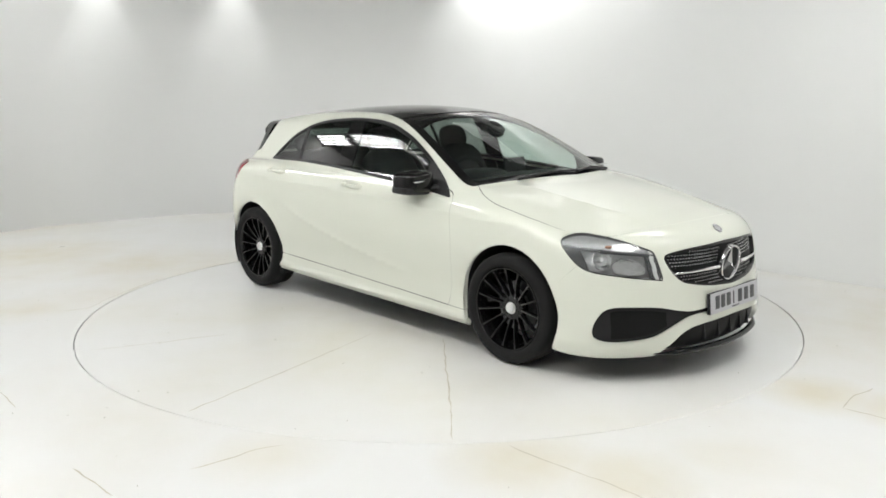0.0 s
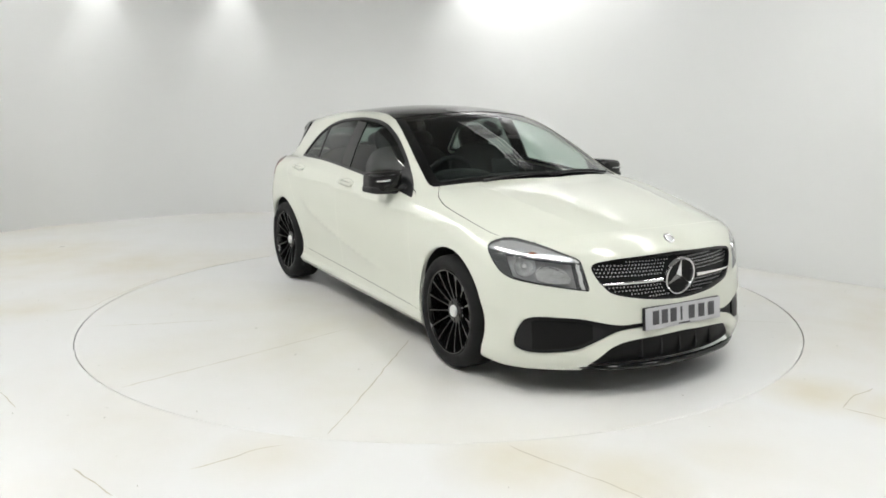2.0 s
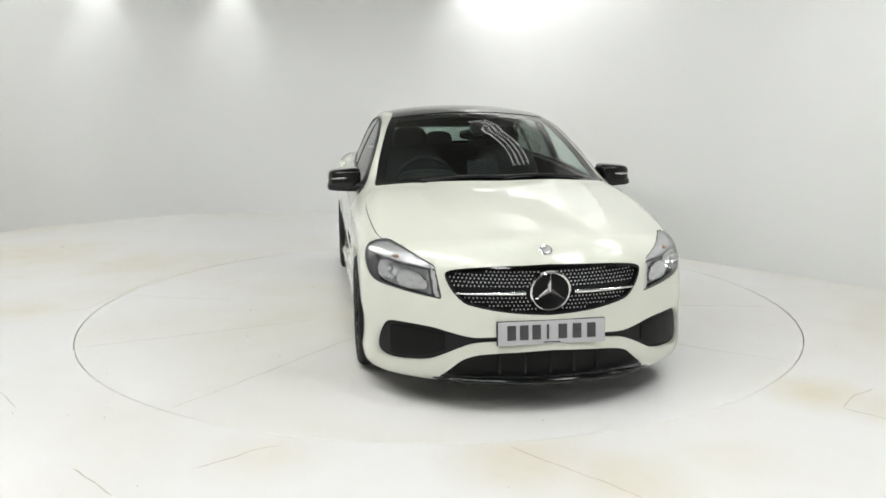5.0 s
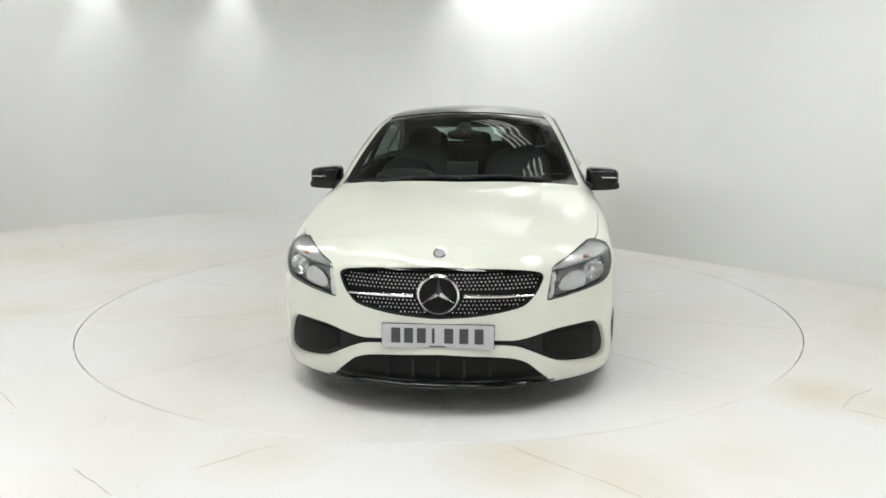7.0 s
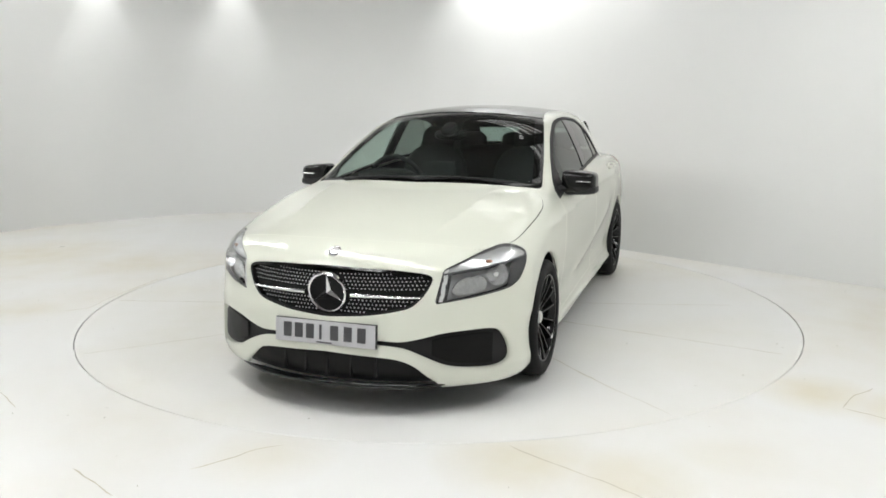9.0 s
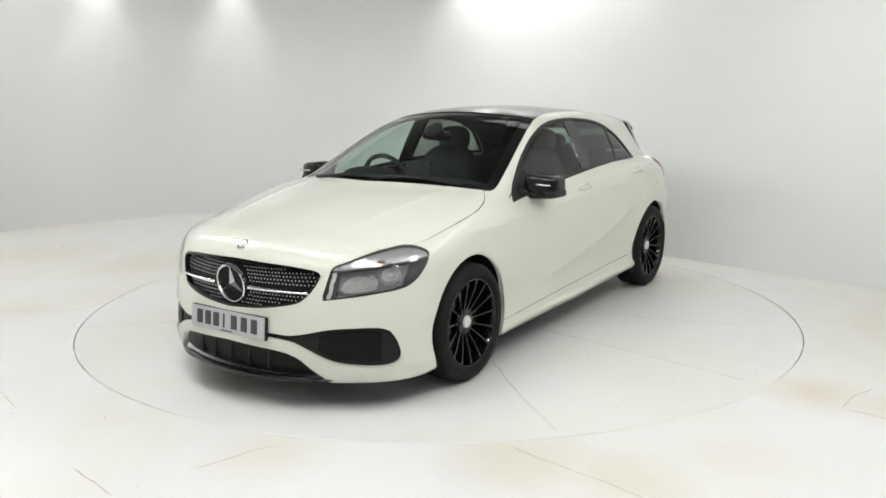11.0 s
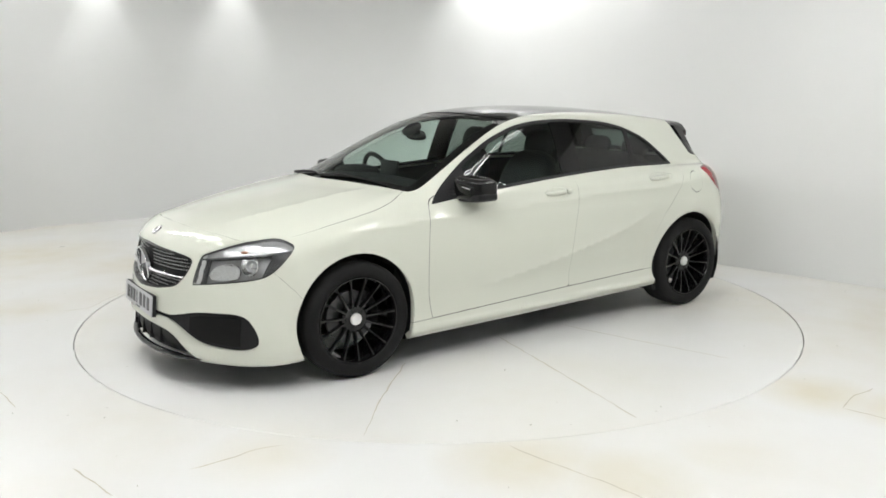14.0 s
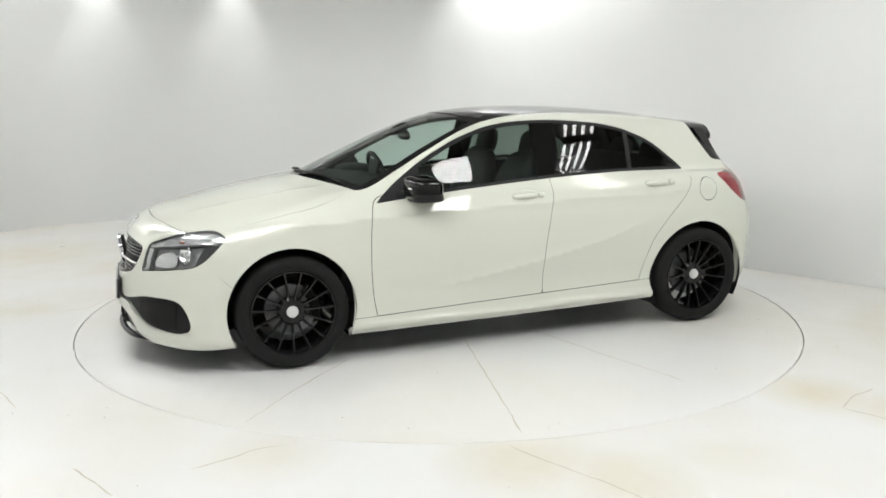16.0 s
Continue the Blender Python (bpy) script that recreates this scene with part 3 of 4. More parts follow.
def build_wheel():
    """Wheel in its own space: axle along y, outer face at +y."""
    bm = lathe([(0.240, 0.098), (0.236, 0.104), (0.230, 0.103), (0.224, 0.090), (0.219, 0.060), (0.214, -0.02), (0.205, -0.09), (0.236, -0.10)], 72)
    lathe([(0.0, 0.060), (0.04, 0.062), (0.066, 0.060), (0.078, 0.050), (0.080, 0.01), (0.0, 0.0)], 48, None, bm)
    w = rim = part("wheel", bm, RIM_BLACK, None, "gloss black multi-spoke alloy wheel")
    tyre = [(0.236, 0.095), (0.246, 0.108), (0.262, 0.114), (0.285, 0.113), (0.303, 0.104), (0.314, 0.088), (0.3165, 0.06), (0.318, 0.03), (0.3145, 0.027), (0.3145, 0.021), (0.318, 0.018),
            (0.318, -0.018), (0.3145, -0.021), (0.3145, -0.027), (0.318, -0.03), (0.316, -0.06), (0.314, -0.088), (0.300, -0.106), (0.262, -0.114), (0.236, -0.095)]
    part("tyre", lathe(tyre, 72), RUBBER, w, "black low-profile rubber tyre")
    spoke = bmesh.new()
    sec = [(0.060, 0.056, 0.0105), (0.10, 0.068, 0.0075), (0.15, 0.082, 0.0065), (0.195, 0.092, 0.0075), (0.226, 0.097, 0.012)]
    rings = []
    for r, a, hw in sec:
        rings.append([spoke.verts.new(p) for p in ((r, a, -hw * 0.55), (r, a, hw * 0.55), (r, a - 0.012, hw), (r, a - 0.032, hw * 0.8), (r, a - 0.032, -hw * 0.8), (r, a - 0.012, -hw))])
    for a, b in zip(rings, rings[1:]):
        for k in range(6):
            spoke.faces.new([a[k], a[(k + 1) % 6], b[(k + 1) % 6], b[k]])
    first = part("spoke", spoke, RIM_BLACK, rim)
    count = 15
    for k in range(1, count):
        o = new("spoke", first.data)
        o.parent = rim
        o.matrix_local = pose(0, 0, 0, 0, 360 / count * k, 0)
    for k in range(5):
        a = 2 * math.pi * k / 5 + 0.3
        part("wheel_bolt", lathe([(0, 0.064), (0.010, 0.064), (0.011, 0.056), (0.011, 0.04)], 8, pose(0.052 * math.cos(a), 0, 0.052 * math.sin(a))), RIM_BLACK, rim)
    part("centre_cap", lathe([(0.0, 0.078), (0.018, 0.077), (0.030, 0.073), (0.0335, 0.066), (0.0335, 0.05)], 32), CAP, rim, "silver centre cap")
    part("brake_disc", lathe([(0.0, 0.012), (0.07, 0.012), (0.072, 0.0), (0.145, 0.0), (0.145, -0.024), (0.0, -0.024)], 48), STEEL, w, "grey steel brake disc")
    bm = bmesh.new()
    for k in range(7):
        a = radians(150 + 10 * k)
        box(0.055, 0.07, 0.05, pose(0.135 * math.cos(a), -0.005, 0.135 * math.sin(a), 0, -math.degrees(a), 0), 0.008, 1, bm)
    part("brake_caliper", bm, TRIM_DARK, w, "dark brake caliper")
    return w


def build_car():
    car = new("car")
    tagged(car, "cream-white five-door hatchback with black wheels and roof", "car")
    sk = Skin()
    rest = sk.f
    _, rest = sk.split(rest, sd_arch)
    # glass and trim
    dlo, rest = sk.panel(rest, sd_side(DLO), 0.001)
    screen, rest = sk.panel(rest, sd_top(SCREEN, 0.90), 0.002)
    roof, rest = sk.panel(rest, sd_top(ROOF, 1.2), 0.002)
    rear, rest = sk.panel(rest, lambda v: np.where((v[:, 0] < -2.7) & (v[:, 2] > 1.0), poly_sd(v[:, 0], v[:, 2], REAR_GLASS), 1.0), 0.003)
    lamp, rest = sk.panel(rest, sd_lamp, 0.002)
    hood, rest = sk.panel(rest, sd_top(HOOD, 0.65), 0.0025)
    grille, rest = sk.panel(rest, sd_front(GRILLE, 0.5), 0.001)
    fog, rest = sk.panel(rest, sd_front(FOG, 0.3), 0.0)
    intake, rest = sk.panel(rest, sd_front(INTAKE, 0.4), 0.0)
    tail, rest = sk.panel(rest, sd_side(TAIL), 0.002)
    door_f, rest = sk.panel(rest, sd_side(DOOR_F), 0.0025)
    door_r, rest = sk.panel(rest, sd_side(DOOR_R), 0.0026)
    bumper, rest = sk.panel(rest, lambda v: poly_sd(v[:, 0], v[:, 2], BUMPER), 0.0006)
    sill, rest = sk.panel(rest, sd_side(SILL), 0.0016)
    before = set(sk.seams)
    flap, rest_l = sk.panel(rest, sd_side(FLAP), 0.0028)
    flap_gap = set(sk.seams) - before
    # dark strips laid into the gaps, so their shade is painted in
    skin_part("panel_gap_shade", sk, sk.seams, GAP_SHADE, car, "L", -0.004, 0, "dark strip standing in for shade in the panel gaps")
    skin_part("panel_gap_shade", sk, [f for f in sk.seams if f not in flap_gap], GAP_SHADE, car, "R", -0.004, 0, "dark strip standing in for shade in the panel gaps")
    facing_down = lambda v: body_n(v)[:, 2] + 0.85
    _, bumper = sk.split(bumper, facing_down)
    skin_part("front_bumper", sk, bumper, PAINT, car, "B", 0, 0.03, "cream-white front bumper")
    sill_low, sill = sk.split(sill, facing_down)
    low, body_l = sk.split(rest_l, facing_down)
    low = low + sill_low
    _, body_r = sk.split(rest, facing_down)
    skin_part("body_side", sk, body_l, PAINT, car, "L", 0, 0.03, "cream-white painted body shell")
    skin_part("body_side", sk, body_r, PAINT, car, "R", 0, 0.03, "cream-white painted body shell")
    skin_part("underbody", sk, low, TRIM_DARK, car, "B", 0, 0, "black underbody")
    skin_part("hood", sk, hood, PAINT, car, "B", 0, 0.012, "cream-white bonnet with soft creases")
    skin_part("fuel_flap", sk, flap, PAINT, car, "L", 0, 0.01)
    skin_part("roof_panel", sk, roof, BLACK_GLOSS, car, "B", 0, 0.01, "gloss black roof panel")
    rear_pane, rear_edge = sk.split(rear, lambda v: np.maximum(np.abs(v[:, 1]) - 0.43, np.maximum(1.09 - v[:, 2], v[:, 2] - 1.225)))
    rw = skin_part("rear_window", sk, rear_pane, REAR_PANE, car, "B", -0.004, 0, "tinted rear window")
    skin_part("window_border", sk, rear_edge, BLACK_GLOSS, rw, "B", -0.004, 0.01)
    roof_spoiler(car)
    # windscreen: clear middle and black printed border
    sd_s = sd_top(SCREEN, 0.90)
    clear, border = sk.split(screen, sd_s, -0.058)
    ws = skin_part("windscreen", sk, clear, GLASS, car, "B", -0.004, 0, "slightly green windscreen")
    skin_part("screen_border", sk, border, BLACK_GLOSS, ws, "B", -0.004, 0.006)
    # panels that come in pairs
    sd_d = sd_side(DLO)
    panes, trim = sk.split(dlo, sd_d, -0.017)
    x_at = lambda a, b: (lambda v: v[:, 0] - (a + b * (v[:, 2] - 1.02)))
    behind_sail, sail = sk.split(panes, x_at(-0.775, -0.10))
    behind_b, front_pane = sk.split(behind_sail, x_at(-1.535, -0.06))
    rear_panes, pillar = sk.split(behind_b, x_at(-1.70, -0.06))
    behind_q, rear_pane = sk.split(rear_panes, x_at(-2.205, -0.10))
    quarter, divider = sk.split(behind_q, x_at(-2.235, -0.10))
    for s in "LR":
        fd = skin_part("front_door", sk, door_f, PAINT, car, s, 0, 0.02, "cream-white front door")
        rd = skin_part("rear_door", sk, door_r, PAINT, car, s, 0, 0.02, "cream-white rear door")
        skin_part("side_skirt", sk, sill, PAINT, car, s, 0, 0.03, "cream-white ridged side skirt")
        skin_part("window_trim", sk, trim, BLACK_MATT, car, s, 0.001, 0.014, "black window surround")
        skin_part("mirror_sail", sk, sail, BLACK_MATT, fd, s, -0.001, 0.012, "black triangular mirror base")
        skin_part("window_pane", sk, front_pane, SIDE_GLASS, fd, s, -0.006, 0, "tinted front side window")
        skin_part("pillar_cover", sk, pillar, BLACK_GLOSS, car, s, -0.002, 0.012, "gloss black pillar cover")
        skin_part("window_pane", sk, rear_pane, PRIVACY, rd, s, -0.006, 0, "dark privacy window")
        skin_part("window_divider", sk, divider, BLACK_MATT, rd, s, -0.003, 0.01)
        skin_part("quarter_window", sk, quarter, PRIVACY, rd, s, -0.006, 0, "dark privacy quarter window")
        skin_part("tail_light", sk, tail, RED_LENS, car, s, 0.002, 0.02, "red tail light")
        headlight(car, sk, lamp, s)
        skin_part("bumper_vent", sk, fog, BLACK_MATT, car, s, -0.022, 0, "black moulded vent in the bumper")
        door_handle(car, s, -1.42, 0.905)
        door_handle(car, s, -2.36, 0.945)
        wing_mirror(car, s)
        vent_mesh(car, sk, fog, s)
    front_grille(car, sk, grille)
    skin_part("lower_intake", sk, intake, SHINY_GRILLE, car, "B", -0.03, 0, "black lower intake")
    lower_intake(car)
    number_plate(car)
    wipers(car)
    cabin(car, sk, rest + door_f + door_r + roof + hood + tail)
    for x in (0.0, -2.699):
        for s in (1, -1):
            w = build_wheel() if (x, s) == (0.0, 1) else copy_thing(WHEELS[0], pose(0, 0, 0))
            WHEELS.append(w)
            w.parent = car
            w.matrix_local = pose(x, 0.760 * s, 0.3195, 0, 0, 0 if s > 0 else 180) @ pose(0, 0, 0, 0, 17 * len(WHEELS), 0)
            wheel_well(car, x, s)
    return car


WHEELS = []


def wheel_well(car, x, s):
    prof = [(0.357, 0.850), (0.375, 0.83), (0.39, 0.50), (0.05, 0.50)]
    own = lathe(prof, 64)
    geom = [v for v in own.verts if v.co.z < -0.20]
    bmesh.ops.delete(own, geom=geom, context="VERTS")
    own.transform(pose(x, 0, 0.325))
    if s < 0:
        own.transform(Matrix.Diagonal((1, -1, 1, 1)))
    part("wheel_arch_liner", own, TRIM_DARK, car, "black wheel arch liner")


def surf(x0, y0, z0, d=(1, 0, 0)):
    """The skin met from outside along -d through a point."""
    p, d = np.array((x0, y0, z0), float), np.array(d, float)
    t = np.linspace(0.5, -0.9, 700)
    q = p + t[:, None] * d
    k = np.argmax(body_f(q) < 0)
    return Vector(q[k])


def surf_n(p):
    return Vector(body_n(np.array(p)))


def headlight(car, sk, faces, s):
    g = 1 if s == "L" else -1
    hl = skin_part("headlight", sk, faces, LAMP_GREY, car, s, -0.055, 0, "clear-lensed grey headlight unit")
    skin_part("lens", sk, faces, LENS, hl, s, -0.001, 0, "clear plastic lens")
    core, rim = sk.split(faces, sd_lamp, -0.0035)
    skin_part("bezel", sk, rim, LAMP_DARK, hl, s, -0.004, 0.02, "dark lamp bezel")
    # round main reflector, set where y - x = 0.20 on the skin
    k = np.linspace(0.2, 0.9, 400)
    q = np.stack([k, k + 0.20, 0 * k + 0.672], -1)
    p = q[np.argmax(body_f(q) > 0)]
    n = surf_n(p)
    axis = (n + Vector((0.8, -0.1, 0))).normalized()
    m = Matrix.Translation(Vector(p) - n * 0.040) @ axis.to_track_quat("Y", "Z").to_matrix().to_4x4()
    r = 0.056
    for nm, prof, mt in (("main_reflector", [(r, 0.018), (r * 0.97, 0.022), (r * 0.90, 0.012), (r * 0.68, -0.008), (r * 0.36, -0.024), (0.0, -0.03)], REFLECTOR),
                         ("bulb", [(0, 0.014), (r * 0.2, 0.012), (r * 0.27, 0.0), (r * 0.27, -0.03)], LAMP_CLEAR)):
        bm = lathe(prof, 32, m)
        if g < 0:
            bm.transform(Matrix.Diagonal((1, -1, 1, 1)))
        part(nm, bm, mt, hl, "polished lamp reflector" if nm != "bulb" else "")
    # wedge of the second reflector towards the nose
    wedge, _ = sk.split(core, lambda v: np.where(v[:, 0] > 0.2, poly_sd(v[:, 1] - v[:, 0], v[:, 2], WEDGE), 1.0))
    skin_part("wedge_reflector", sk, wedge, REFLECTOR, hl, s, -0.030, 0.02, "polished wedge-shaped reflector")
    # silver band along the upper edge, with a dark line under it, and the amber bulb
    over = lambda lift: (lambda v: np.where(v[:, 0] > 0.2, 0.690 + lift + 0.075 * (v[:, 1] - v[:, 0] + 0.16) - v[:, 2], 1.0))
    strip, under = sk.split(core, over(0.004))
    skin_part("running_light", sk, strip, LAMP_BAND, hl, s, -0.014, 0.02, "silver light band")
    line, _ = sk.split(under, over(-0.005))
    skin_part("divider", sk, line, LAMP_DARK, hl, s, -0.012, 0.03)
    k = np.linspace(0.2, 0.9, 400)
    q = np.stack([k, k + 0.14, 0 * k + 0.735], -1)
    p = Vector(q[np.argmax(body_f(q) > 0)])
    bm = blob(0.019, 0.010, 0.008, Matrix.Translation(p - surf_n(p) * 0.013) @ pose(0, 0, 0, 0, 0, -50), 2.2, 20, 12)
    if g < 0:
        bm.transform(Matrix.Diagonal((1, -1, 1, 1)))
    part("indicator_bulb", bm, AMBER, hl, "amber indicator")
    shade, _ = sk.split(under, lambda v: np.where(v[:, 0] > 0.2, 0.350 - (v[:, 1] - v[:, 0]) - 0.6 * (0.72 - v[:, 2]), 1.0))
    if shade:
        skin_part("side_shade", sk, shade, LAMP_DARK, hl, s, -0.020, 0.02, "smoked outer end of the lamp")
    slab, _ = sk.split(under, lambda v: np.where(v[:, 0] > 0.2, (v[:, 1] - v[:, 0]) + 0.165 - 0.40 * (v[:, 2] - 0.62), 1.0))
    if slab:
        skin_part("inner_slab", sk, slab, LAMP_DARK, hl, s, -0.024, 0.02, "smoked inner end of the lamp")
    # slim pale blade at the inner end
    blade = lambda v: np.where(v[:, 0] > 0.2, np.abs((v[:, 1] - v[:, 0]) - (-0.205 + 0.40 * (v[:, 2] - 0.62))) - 0.014, 1.0)
    bl, _ = sk.split(core, blade)
    if bl:
        skin_part("blade", sk, bl, LAMP_CLEAR, hl, s, -0.012, 0.03)


def door_handle(car, s, x, z):
    g = 1 if s == "L" else -1
    p = surf(x, 0.5, z, (0, 1, 0))
    m = Matrix.Translation((x, g * (p.y + 0.006), z)) @ pose(0, 0, 0, 0, 2.5, 0)
    h = part("door_handle", blob(0.082, 0.026, 0.016, m, 3.0), PAINT, car, "cream-white pull handle")
    part("handle_cup", blob(0.098, 0.015, 0.042, Matrix.Translation((x - 0.008, g * (p.y - 0.003), z - 0.006)), 2.2), PAINT, h)
    part("lock_cover", blob(0.022, 0.023, 0.017, m @ pose(-0.105, -0.002 * g, 0), 2.8), PAINT, h)


def wing_mirror(car, s):
    g = 1 if s == "L" else -1
    bm = blob(0.090, 0.102, 0.062, None, 5.0, 40, 24)
    for v in bm.verts:
        c = v.co
        k = (c.y + 0.102) / 0.204
        c.x += -0.030 * k * k
        c.z = c.z * (1.0 - 0.10 * k) - 0.012 * k + (0.012 if c.z > 0 else 0)
        if c.x < -0.06:
            c.x = -0.06 - (-c.x - 0.06) * 0.5
    mt = Matrix.Diagonal((1, g, 1, 1)) @ Matrix.Translation((-0.745, 0.892, 0.983))
    bm.transform(mt)
    w = part("wing_mirror", bm, BLACK_GLOSS, car, "gloss black wing mirror")
    part("indicator_strip", blob(0.014, 0.065, 0.006, mt @ pose(0.078, 0.02, 0.010, 0, 0, -14), 2.5, 20, 10), REFLECTOR, w, "silver indicator strip")
    part("mirror_glass", blob(0.006, 0.082, 0.048, mt @ pose(-0.088, 0.008, 0, 0, 0, 4), 4, 24, 14), CHROME, w, "mirror glass")
    part("lower_shell", blob(0.088, 0.102, 0.026, mt @ pose(-0.018, 0.006, -0.050, 3), 5.0, 28, 14), BLACK_MATT, w)
    part("mirror_arm", tube([Vector((-0.66, 0.745 * g, 0.945)), Vector((-0.68, 0.79 * g, 0.945)), Vector((-0.71, 0.86 * g, 0.95))], [0.045, 0.036, 0.034], 14, None, 0.6), BLACK_MATT, w)


def vent_mesh(car, sk, faces, s):
    """Raised inner grid of the bumper vent."""
    core, _ = sk.split(faces, sd_front(FOG, 0.3), -0.022)
    core, _ = sk.split(core, lambda v: 0.50 - v[:, 1])
    core, _ = sk.split(core, lambda v: v[:, 1] - 0.745)
    skin_part("vent_insert", sk, core, SHINY_GRILLE, car, s, -0.012, 0.014, "black vent insert")


def front_grille(car, sk, faces):
    gr = skin_part("grille", sk, faces, SHINY_GRILLE, car, "B", -0.028, 0, "black grille with rows of small chrome studs")
    _, edge = sk.split(faces, sd_front(GRILLE, 0.5), -0.010)
    skin_part("surround", sk, edge, BLACK_GLOSS, gr, "B", -0.003, 0.03, "gloss black grille surround")
    bm = bmesh.new()
    rows = 13
    for r in range(rows):
        z = 0.495 + 0.0178 * r
        for k in range(-25, 26):
            y = k * 0.0192 + (0.0096 if r % 2 else 0)
            if poly_sd(np.array([abs(y)]), np.array([z - 0.022 * (abs(y) / 0.48) ** 2 * (0.5 - r / rows)]), GRILLE)[0] > -0.013 or math.hypot(y, z - 0.594) < 0.105:
                continue
            if abs(z - 0.590) < 0.016:
                continue
            zz = z - 0.022 * (abs(y) / 0.48) ** 2 * (0.5 - r / rows)
            p = surf(0.9, y, zz)
            n = surf_n(p)
            u = (Vector((0, 1, 0)) - n * n.y).normalized()
            w = n.cross(u)
            tip = bm.verts.new(p - n * 0.0245)
            ring = [bm.verts.new(p - n * 0.0265 + 0.0036 * (math.cos(k6) * u + math.sin(k6) * w)) for k6 in np.arange(6) * math.pi / 3]
            foot = [bm.verts.new(v.co - n * 0.004) for v in ring]
            for i in range(6):
                bm.faces.new([tip, ring[i], ring[(i + 1) % 6]])
                bm.faces.new([ring[i], foot[i], foot[(i + 1) % 6], ring[(i + 1) % 6]])
    studs = part("grille_studs", bm, STUD, gr, "rows of small chrome studs", 0)
    studs["kind"] = "stuff"
    # chrome louvre either side of the badge
    for g in (1, -1):
        pts, rad = [], []
        for k in range(9):
            y = 0.118 + 0.32 * k / 8
            p = surf(0.9, y, 0.590)
            pts.append((p.x - 0.004, g * y, 0.588 - 0.006 * k / 8))
            rad.append(0.011 - 0.006 * k / 8)
        part("louvre", tube(pts, rad, 12, None, 1.0), CHROME, gr, "tapered chrome bar")
    p = surf(0.9, 0, 0.594)
    c = Matrix.Translation((p.x - 0.004, 0, 0.594)) @ pose(0, 0, 0, 0, 0, -90) @ pose(0, 0, 0, -7)
    badge = part("badge", lathe([(0.086, -0.006), (0.089, 0.005), (0.094, 0.008), (0.099, 0.004), (0.100, -0.012), (0.086, -0.012)], 64, c, None, True), CHROME, car, "round chrome badge with three tapered arms")
    part("dish", lathe([(0, -0.012), (0.085, -0.012), (0.087, -0.03), (0, -0.03)], 48, c), SHINY_GRILLE, badge)
    for k in range(3):
        bm = bmesh.new()
        a = [bm.verts.new(q) for q in ((-0.0145, -0.012, 0.008), (0.0145, -0.012, 0.008), (0, -0.012, 0.088))]
        b = bm.verts.new((0, 0.010, 0.0))
        e = bm.verts.new((0, -0.006, 0.088))
        o = bm.verts.new((0, -0.012, -0.012))
        for q in ((a[0], b, e), (b, a[1], e), (a[0], e, a[2]), (e, a[1], a[2]), (a[0], o, b), (o, a[1], b)):
            bm.faces.new(q)
        bm.transform(c @ pose(0, 0, 0, 0, 120 * k, 0))
        part("arm", bm, CHROME, badge, "", 0)
    q = surf(0.785, 0, 0.95, (0, 0, 1))
    n = surf_n(q)
    m = Matrix.Translation(q + n * 0.001) @ n.to_track_quat("Y", "X").to_matrix().to_4x4()
    em = part("bonnet_emblem", lathe([(0, 0.003), (0.024, 0.003), (0.0285, 0.0045), (0.032, 0.002), (0.033, -0.004)], 32, m), CHROME, car, "small round chrome emblem")
    part("emblem_disc", lathe([(0, 0.005), (0.017, 0.0045), (0.0235, 0.0035)], 32, m), LAMP_BAND, em)


def lower_intake(car):
    pts = []
    for k in range(-18, 19):
        y = 0.545 * k / 18
        p = surf(0.9, y, 0.20)
        pts.append((p.x - 0.014, y, 0.160 + 0.004 * (abs(y) / 0.6) ** 3))
    li = part("splitter", tube(pts, [0.020 * min(1, (19 - abs(k)) / 6) for k in range(-18, 19)], 12, None, 0.8), BLACK_GLOSS, car, "gloss black splitter lip")
    for y in (-0.24, -0.12, 0.0, 0.12, 0.24):
        p = surf(0.9, y, 0.24)
        part("rib", box(0.03, 0.010, 0.09, Matrix.Translation((p.x - 0.034, y, 0.245)) @ pose(0, 0, 0, 0, -8), 0.004), BLACK_MATT, li)


def number_plate(car):
    p = surf(0.95, 0.0, 0.407)
    c = Matrix.Translation((p.x + 0.004, 0, 0.407)) @ pose(0, 0, 0, 0, -5, 0)
    pl = part("number_plate", box(0.006, 0.52, 0.111, c, 0.002), PLATE, car, "white front number plate with dark bars")
    part("holder", box(0.02, 0.526, 0.115, c @ pose(-0.012, 0, 0), 0.005), BLACK_MATT, pl, "black plate holder")
    for k, y in enumerate((0.182, 0.112, 0.042, -0.030, -0.085, -0.145, -0.205)):
        part("bar", box(0.003, 0.042 if k != 3 else 0.012, 0.070, c @ pose(0.0035, y + 0.01, 0.003), 0.0005), INK, pl)
    part("bar", box(0.003, 0.08, 0.006, c @ pose(0.0035, 0.0, -0.046), 0.0005), INK, pl)


